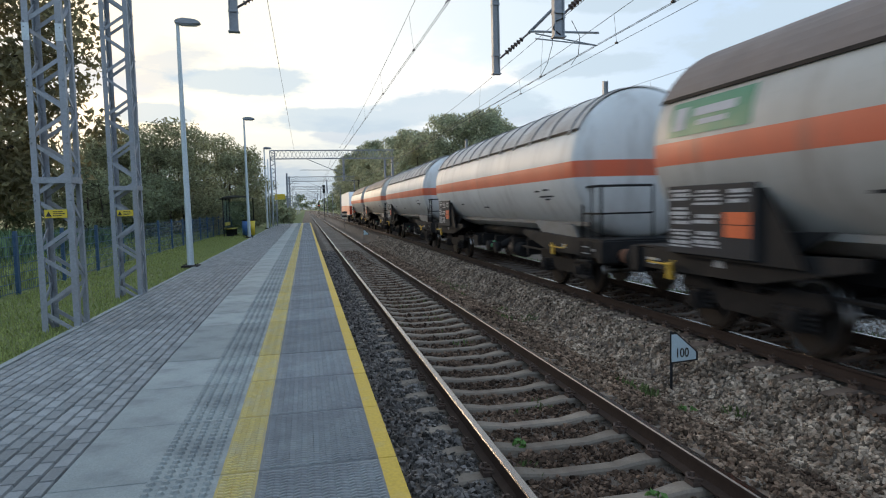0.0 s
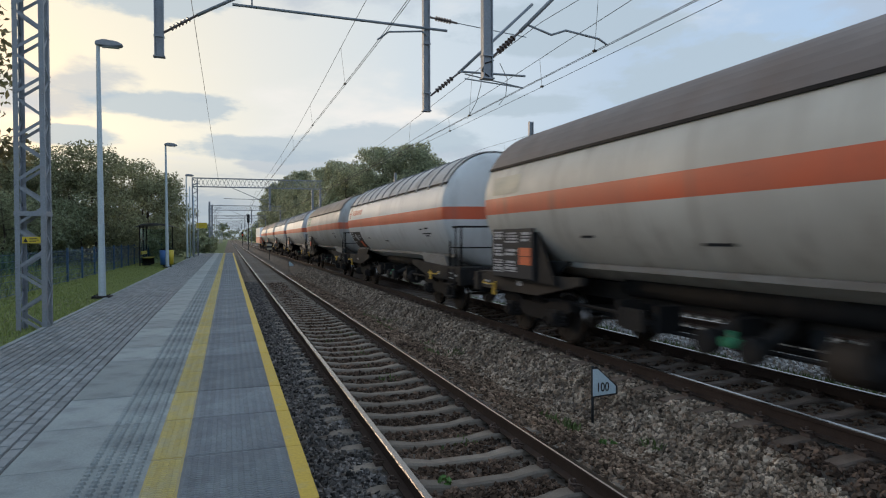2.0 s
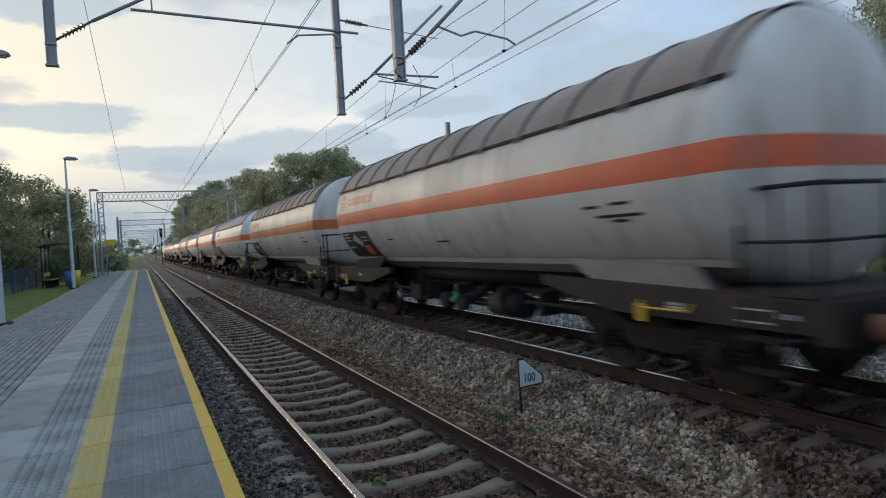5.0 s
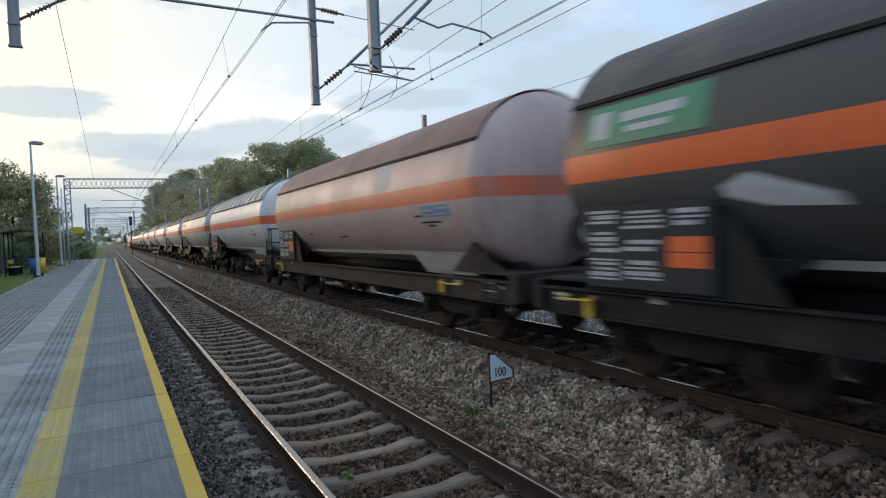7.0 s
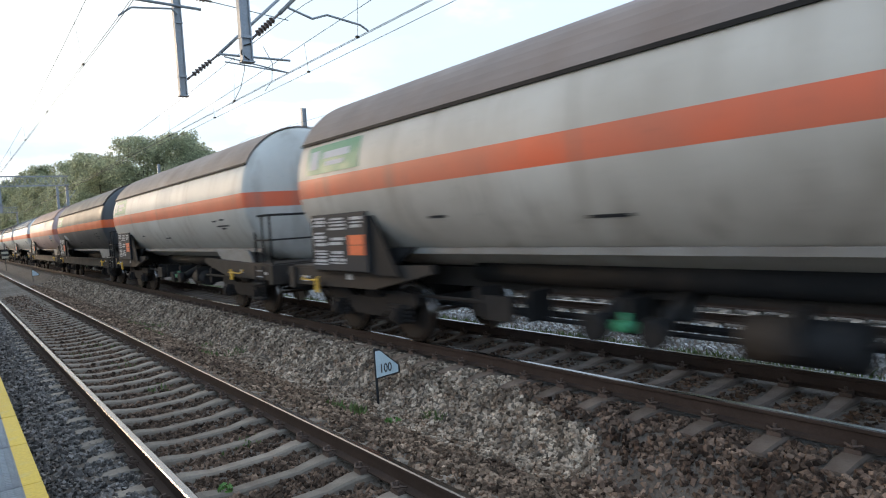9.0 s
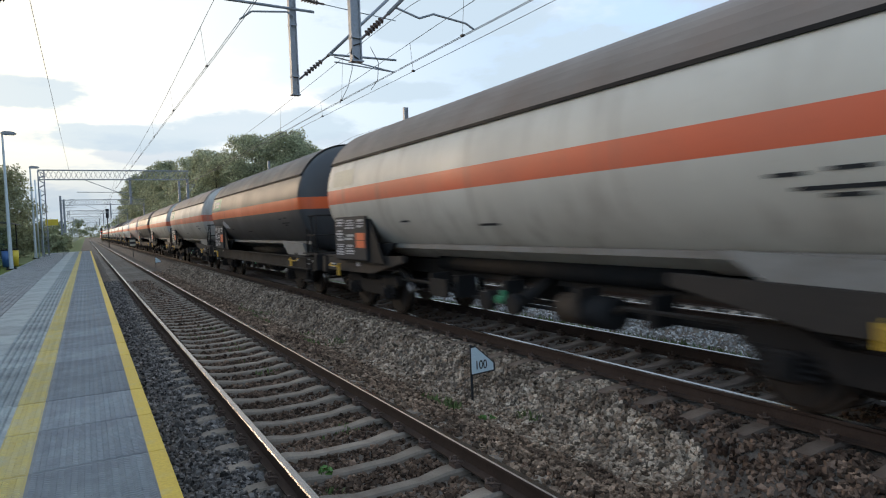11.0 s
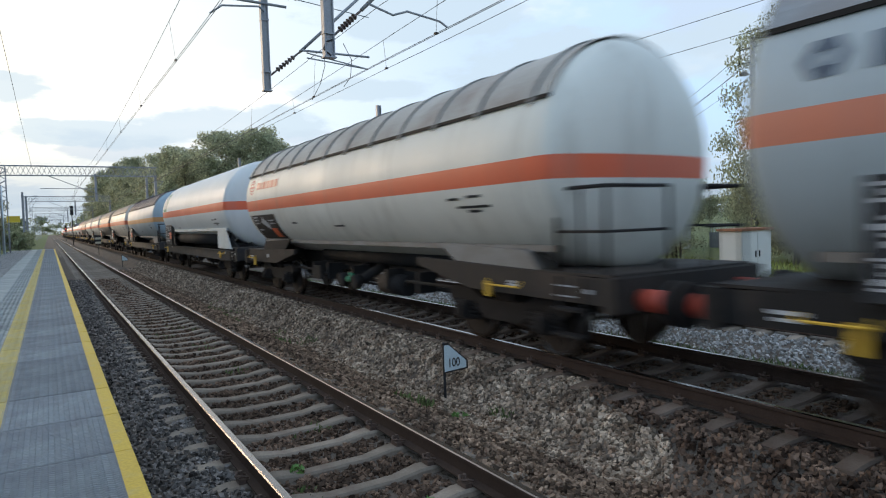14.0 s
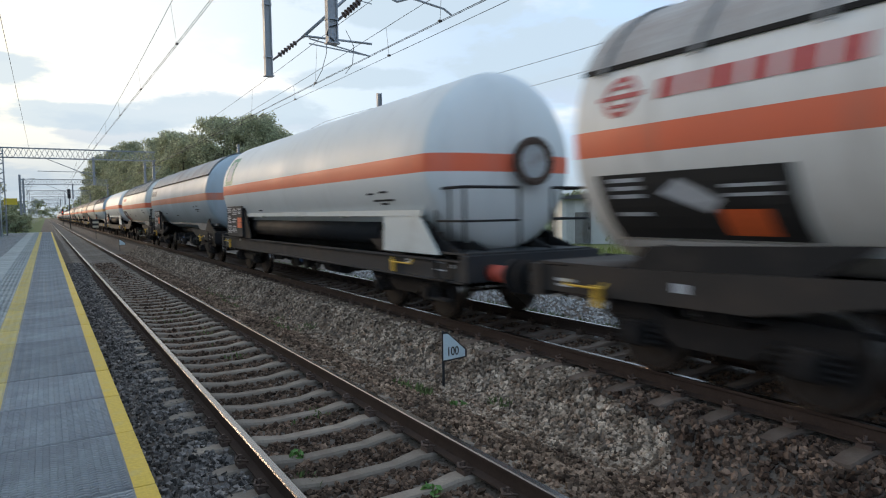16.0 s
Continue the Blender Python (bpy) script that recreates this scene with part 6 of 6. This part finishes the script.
# big oak beyond the fence, and the dark hedge of trees behind it
placed(tree(11, 15.0, 5.2, 2.5, "large dark leafy oak beyond the fence", M["leaf_dark"], 22000, 0.19, 150, trunk_r=0.42, group="trees beyond the fence"), [(-15.7, 29.5, 0.4, 0, 0, 40), (-24.5, 34, 0.4, 0, 0, 160), (-22, 22, 0.4, 0, 0, 250)])
placed(tree(12, 7.6, 3.4, 0.2, "broad feathery willow bush beyond the fence", M["leaf_pale"], 20000, 0.11, 150, trunk_r=0.10, multi=5, category="bush", group="bushes beyond the fence"), [(-10.6, 45, 0.4), (-13.8, 48, 0.4, 0, 0, 70), (-9.2, 53, 0.4, 0, 0, 200), (-17, 52, 0.4, 0, 0, 120), (-8.6, 62, 0.4, 0, 0, 20)])
placed(tree(13, 4.6, 2.9, 0.2, "dense dark hedge bush behind the fence", M["leaf_hedge"], 8000, 0.11, 90, trunk_r=0.08, multi=4, category="bush", group="bushes beyond the fence"), [(-13.5, 36 + 0, 0.4), (-17.5, 40, 0.4, 0, 0, 50), (-21, 42, 0.4, 0, 0, 90), (-12.0, 41.5, 0.4, 0, 0, 140), (-25, 45, 0.4, 0, 0, 10), (-30, 46, 0.4, 0, 0, 30), (-10.5, 70, 0.4, 0, 0, 30), (-9.5, 80, 0.4, 0, 0, 75), (-8.5, 92, 0.4, 0, 0, 15), (-29, 36, 0.4, 0, 0, 80), (-33, 30, 0.4, 0, 0, 60)])
placed(tree(19, 2.3, 1.9, 0.1, "low bush on the verge past the platform", M["leaf_hedge"], 3500, 0.12, 60, trunk_r=0.05, multi=4, category="bush", group="bushes past the platform"), [(-5.2, 78, 0.1), (-7.2, 83, 0.2, 0, 0, 60), (-5.6, 90, 0.1, 0, 0, 130), (-8.5, 95, 0.2, 0, 0, 200), (-5.8, 104, 0.1, 0, 0, 20), (-7.5, 112, 0.2, 0, 0, 90), (-6.0, 124, 0.1, 0, 0, 160), (-7.0, 138, 0.1, 0, 0, 240), (-6.4, 155, 0.1, 0, 0, 300), (-7.4, 175, 0.1, 0, 0, 45)])
# wood on the far side of the line
wood_a = tree(14, 16.5, 5.6, 0.5, "tall broad-leaved tree in the wood beyond the tracks", M["leaf"], 20000, 0.22, 190, trunk_r=0.28, group="trees of the wood")
wood_b = tree(15, 14.0, 5.4, 0.3, "rounded broad-leaved tree in the wood beyond the tracks", M["leaf"], 20000, 0.22, 190, trunk_r=0.25, group="trees of the wood")
wood_c = tree(16, 20.0, 5.0, 0.6, "tall slender tree in the wood beyond the tracks", M["leaf"], 18000, 0.24, 180, trunk_r=0.28, group="trees of the wood")
placed(wood_a, [(24.0, 92, -0.3), (20.0, 97, -0.3, 0, 0, 60), (17.5, 118, -0.3, 0, 0, 130), (18.5, 135, -0.3, 0, 0, 220), (29, 104, -0.3, 0, 0, 20), (16.5, 128, -0.3, 0, 0, 75), (19, 152, -0.3, 0, 0, 15), (17.0, 160, -0.3, 0, 0, 310), (15.5, 182, -0.3, 0, 0, 40)])
placed(wood_b, [(27.5, 93, -0.3), (16.5, 104, -0.3, 0, 0, 80), (20.5, 110, -0.3, 0, 0, 190), (17.8, 126, -0.3, 0, 0, 270), (23.5, 120, -0.3, 0, 0, 30), (17.5, 147, -0.3, 0, 0, 100), (31, 96, -0.3, 0, 0, 140)])
placed(wood_c, [(14.2, 198, -0.3), (12.6, 212, -0.3, 0, 0, 90), (16.0, 172, -0.3, 0, 0, 200), (12.0, 228, -0.3, 0, 0, 290), (19, 190, -0.3, 0, 0, 20), (15.2, 186, -0.3, 0, 0, 50), (12.4, 220, -0.3, 0, 0, 130)])
# birches and shrubs opposite, seen through the gaps
placed(tree(17, 11.0, 2.9, 0.8, "slender birch with hanging small leaves beyond the tracks", M["leaf"], 36000, 0.075, 260, droop=0.6, trunk_r=0.13, group="birches opposite the platform"), [(24.5, 15.0, -0.3), (26.5, 11.0, -0.3, 0, 0, 100), (29, 16.5, -0.3, 0, 0, 200), (27, 5.5, -0.3, 0, 0, 40)])
placed(tree(18, 4.2, 2.2, 0.2, "leafy green shrub beyond the third track", M["leaf"], 6000, 0.08, 70, trunk_r=0.06, multi=4, category="bush", group="shrubs opposite the platform"), [(24, 20.5, -0.3), (26.0, 24.5, -0.3, 0, 0, 70), (32, 22, -0.3, 0, 0, 150), (30, 10, -0.3, 0, 0, 30), (22.5, 10.5, -0.3, 0, 0, 200)])


def far_wood(name, label, x0, x1, y, h, seed, mat):
    rng = np.random.default_rng(seed)
    centres = []
    x = x0
    while x < x1:
        top = h * rng.uniform(0.6, 1.0)
        for k in range(5):
            centres.append(np.array((x + rng.uniform(-6, 6), y + rng.uniform(-10, 10), top * rng.uniform(0.1, 0.85))))
        x += 5
    V, F = leaves(rng, centres, h * 0.24, len(centres) * 60, 0.9)
    tagged(put(name, raw(name, V, F, mat)), label, "woods", kind="stuff")


far_wood("far_woods", "dark distant woods across the line's end", -70, -6, 300, 11, 31, M["leaf_hedge"])
far_wood("far_woods", "dark distant woods along the horizon", 9, 90, 340, 15, 32, M["leaf_hedge"])
far_wood("far_woods", "dark distant woods along the horizon", -300, -50, 420, 16, 33, M["leaf_hedge"])
far_wood("far_woods", "dark distant woods beyond the houses", 60, 400, 260, 14, 34, M["leaf_hedge"])


far_wood("far_woods", "bluish distant woods where the line vanishes", -90, 90, 920, 17, 35, M["leaf_hedge"])


def tufts(name, label, count, xr, yr, height, mat, seed, z=None, bunch=1.0, keep=None):
    rng = np.random.default_rng(seed)
    V, F = [], []
    for i in range(count):
        x, y = rng.uniform(*xr), yr[0] + (yr[1] - yr[0]) * rng.random() ** 1.5
        if keep and not keep(x, y):
            continue
        g = bed(x, y) if z is None else z(x)
        a = rng.uniform(0, math.tau)
        h, w = height * rng.uniform(0.5, 1.2), 0.010 * bunch * rng.uniform(0.7, 1.4)
        dx, dy = math.cos(a) * w, math.sin(a) * w
        lx, ly = rng.normal(0, 0.4, 2) * h
        k = len(V)
        V += [(x - dx, y - dy, g - 0.02), (x + dx, y + dy, g - 0.02), (x + lx * 0.5 + dx * 0.7, y + ly * 0.5 + dy * 0.7, g + h * 0.6), (x + lx * 0.5 - dx * 0.7, y + ly * 0.5 - dy * 0.7, g + h * 0.6), (x + lx, y + ly, g + h)]
        F += [(k, k + 1, k + 2, k + 3), (k + 3, k + 2, k + 4)]
    tagged(put(name, raw(name, V, F, mat)), label, "grass", kind="stuff")


tufts("grass_blades", "short green lawn blades beside the platform", 42000, (-7.8, -5.3), (6, 45), 0.05, M["blade"], 41, lambda x: along(GROUND, x), 0.7)
tufts("grass_blades", "taller meadow grass behind the fence", 9000, (-16, -7.9), (8, 50), 0.35, M["blade"], 42, lambda x: along(GROUND, x), 2.0)
tufts("crop_plants", "green crop rows in the field behind the fence", 16000, (-30, -11), (10, 36), 1.0, M["crop"], 43, lambda x: along(GROUND, x), 4.5)
tufts("weeds", "low green weeds in the gravel between tracks", 9000, (5.4, 6.9), (0, 30), 0.17, M["weed"], 44, None, 1.6, lambda x, y: noise.noise((x * 0.9, y * 0.5, 2.0)) > -0.15)
tufts("weeds", "sparse green weeds on the ballast shoulder", 3500, (1.7, 2.5), (6, 22), 0.10, M["weed"], 45, None, 1.5, lambda x, y: noise.noise((x * 1.6, y * 0.9, 5.0)) > 0.34)
tufts("weeds", "sparse green weeds between the near rails", 3000, (-0.6, 0.6), (4, 16), 0.06, M["weed"], 46, None, 1.4, lambda x, y: noise.noise((x * 1.9, y * 1.3, 9.0)) > 0.30)
tufts("weeds", "green verge beyond the third track", 9000, (11.6, 24), (2, 36), 0.30, M["blade"], 47, lambda x: along(GROUND, x), 3.0)


def small_plant(x, y, z, seed):
    rng = np.random.default_rng(seed)
    p = thing("weed_plant", "small bright green weed between the sleepers", "plant", "weeds between the sleepers", at=pose(x, y, z))
    V, F = leaves(rng, [np.array((rng.uniform(-0.07, 0.07), rng.uniform(-0.07, 0.07), 0.05)) for _ in range(5)], 0.05, 26, 0.035)
    put("leaf_cluster", raw("leaf_cluster", V, F, material("weed_leaf", (0.07, 0.17, 0.03), (0.12, 0.24, 0.05), 0.6, bump=0.0)), p)


small_plant(-0.37, 5.50, -0.25, 51)
small_plant(0.30, 4.20, -0.27, 52)
small_plant(2.05, 6.5, -0.46, 53)


# ---------------------------------------------------------------- opposite side
def cabinet():
    c = thing("relay_cabinet", "cream metal trackside cabinet with a rust red lid", "cabinet", at=pose(17.3, 12.6, -0.4))
    bm = bmesh.new()
    box(bm, -0.8, 0.8, -0.4, 0.4, 0.15, 1.75, 0, 0.01)
    part("body", bm, M["house"], c)
    bm = bmesh.new()
    box(bm, -0.86, 0.86, -0.46, 0.46, 1.75, 1.83)
    part("lid", bm, M["buffer"], c)
    for s in (-1, 1):
        bm = bmesh.new()
        box(bm, s * 0.4 - 0.36, s * 0.4 + 0.36, -0.42, -0.40, 0.25, 1.68)
        d = part("door", bm, M["house"], c)
        bm = bmesh.new()
        box(bm, s * 0.1 - 0.015, s * 0.1 + 0.015, -0.45, -0.42, 0.9, 1.1)
        part("handle", bm, M["frame"], d)
    bm = bmesh.new()
    box(bm, -0.78, 0.78, -0.38, 0.38, -0.05, 0.15)
    part("plinth", bm, M["wall"], c)


cabinet()


def utility_pole(x, y, h, lamp):
    p = thing("utility_pole", "grey concrete utility pole carrying thin wires", "utility pole", "utility poles opposite", at=pose(x, y, -0.4))
    bm = bmesh.new()
    tube(bm, (0, 0, 0), (0, 0, h), 0.15, 8, 0, 0.10)
    part("pole", bm, M["wall"], p)
    bm = bmesh.new()
    for z in (h - 0.4, h - 1.0):
        tube(bm, (0, -0.7, z), (0, 0.7, z), 0.03, 6)
        for s in (-0.6, 0.6):
            tube(bm, (0, s, z), (0, s, z + 0.18), 0.04, 6)
    part("crossarm", bm, M["frame_grey"], p)
    if lamp:
        bm = bmesh.new()
        tube(bm, (0, 0, h - 1.6), (-0.6, 0, h - 1.5), 0.03, 6)
        tube(bm, (-0.6, 0, h - 1.62), (-0.6, 0, h - 1.48), 0.20, 12, 0, 0.10)
        part("lamp", bm, M["frame_grey"], p)


utility_pole(23.2, 16.0, 9.6, True)
utility_pole(30.0, 29.5, 7.5, False)
o = thing("utility_wires", "thin dark wires between the utility poles", "cable")
for z, dy in ((9.0, -0.6), (9.0, 0.6), (8.4, -0.6), (8.4, 0.6)):
    bm = bmesh.new()
    pipe(bm, [(23.2 + 6.8 * u, 16 + 13.5 * u + dy, z - 0.4 - 1.9 * u - 1.6 * u * (1 - u)) for u in [i / 8 for i in range(9)]], 0.010, 5)
    pipe(bm, [(23.2 - 1.5 * u, 16 - 30 * u + dy, z - 0.4 - 2.0 * u * (1 - u)) for u in [i / 8 for i in range(9)]], 0.010, 5)
    part("wire", bm, M["wire"], o)


def house():
    h = thing("house", "small white rendered building with a grey door", "house", at=pose(31, 31.0, -0.3, 0, 0, -35))
    bm = bmesh.new()
    box(bm, -4, 4, -3, 3, 0, 2.9)
    part("wall", bm, M["house"], h)
    bm = bmesh.new()
    prism(bm, [(-4.4, 2.9), (4.4, 2.9), (4.4, 3.05), (0, 3.5), (-4.4, 3.05)], "y", -3.4, 3.4)
    part("roof", bm, M["roof"], h)
    bm = bmesh.new()
    box(bm, -3.2, -2.2, -3.06, -3.0, 0.05, 2.05)
    d = part("door", bm, M["plate_grey"], h)
    bm = bmesh.new()
    box(bm, -2.35, -2.28, -3.12, -3.06, 0.95, 1.10)
    part("handle", bm, M["frame"], d)
    bm = bmesh.new()
    box(bm, 0.4, 1.8, -3.04, -3.0, 1.0, 2.0)
    wd = part("window", bm, M["white"], h)
    bm = bmesh.new()
    box(bm, 0.5, 1.7, -3.05, -3.035, 1.08, 1.92)
    part("pane", bm, M["glass_dark"], wd)


house()


def far_house():
    h = thing("house", "two-storey house with a brown tiled roof and chimney", "house", at=pose(64, 24, -0.2, 0, 0, 20))
    bm = bmesh.new()
    box(bm, -5, 5, -4, 4, 0, 4.4)
    part("wall", bm, M["house"], h)
    bm = bmesh.new()
    prism(bm, [(-5.6, 4.2), (5.6, 4.2), (0, 7.2)], "y", -4.6, 4.6)
    part("roof", bm, M["rust_iron"], h, "brown tiled gable roof")
    bm = bmesh.new()
    box(bm, -2.4, -1.6, -1.0, -0.2, 5.6, 7.9)
    part("chimney", bm, M["rust_iron"], h)
    for x in (-3.0, 0.0, 3.0):
        for z in (1.0, 2.9):
            bm = bmesh.new()
            box(bm, x - 0.6, x + 0.6, -4.05, -3.98, z, z + 1.3)
            part("window", bm, M["glass_dark"], h)


far_house()


def concrete_fence():
    f = thing("garden_fence", "grey concrete panel fence with pickets before gardens", "fence")
    pm = bmesh.new()
    box(pm, -0.08, 0.08, -0.08, 0.08, 0, 1.7)
    post = mesh_of("post", pm, M["wall"])
    pm = bmesh.new()
    box(pm, -0.04, 0.04, 0.08, 1.92, 0.02, 1.0)
    panel = mesh_of("panel", pm, M["wall"])
    pm = bmesh.new()
    box(pm, -0.015, 0.015, -0.03, 0.03, 1.0, 1.6)
    picket = mesh_of("picket", pm, M["house"])
    for k in range(12):
        y = 2 + 2.0 * k
        put("post", post, f, "", pose(34, y, -0.3))
        put("panel", panel, f, "", pose(34, y, -0.3))
        for j in range(9):
            put("picket", picket, f, "", pose(34, y + 0.2 + 0.2 * j, -0.3))


concrete_fence()


# ---------------------------------------------------------------- what moves
def motions():
    for ob, y in TRAIN:
        walk(ob, [(t, pose(TRACK_X, y + SPEED * t, TRACK_Z)) for t in (0, 4, 8, 12, 16)])
    turn_rate = math.degrees(SPEED / 0.46) / FPS          # of a wheel, for each step
    for ob in WHEELS:
        y = ob.location.y
        walk(ob, [(k / FPS, pose(0, y, 0.46, -turn_rate * k)) for k in range(481)])


motions()
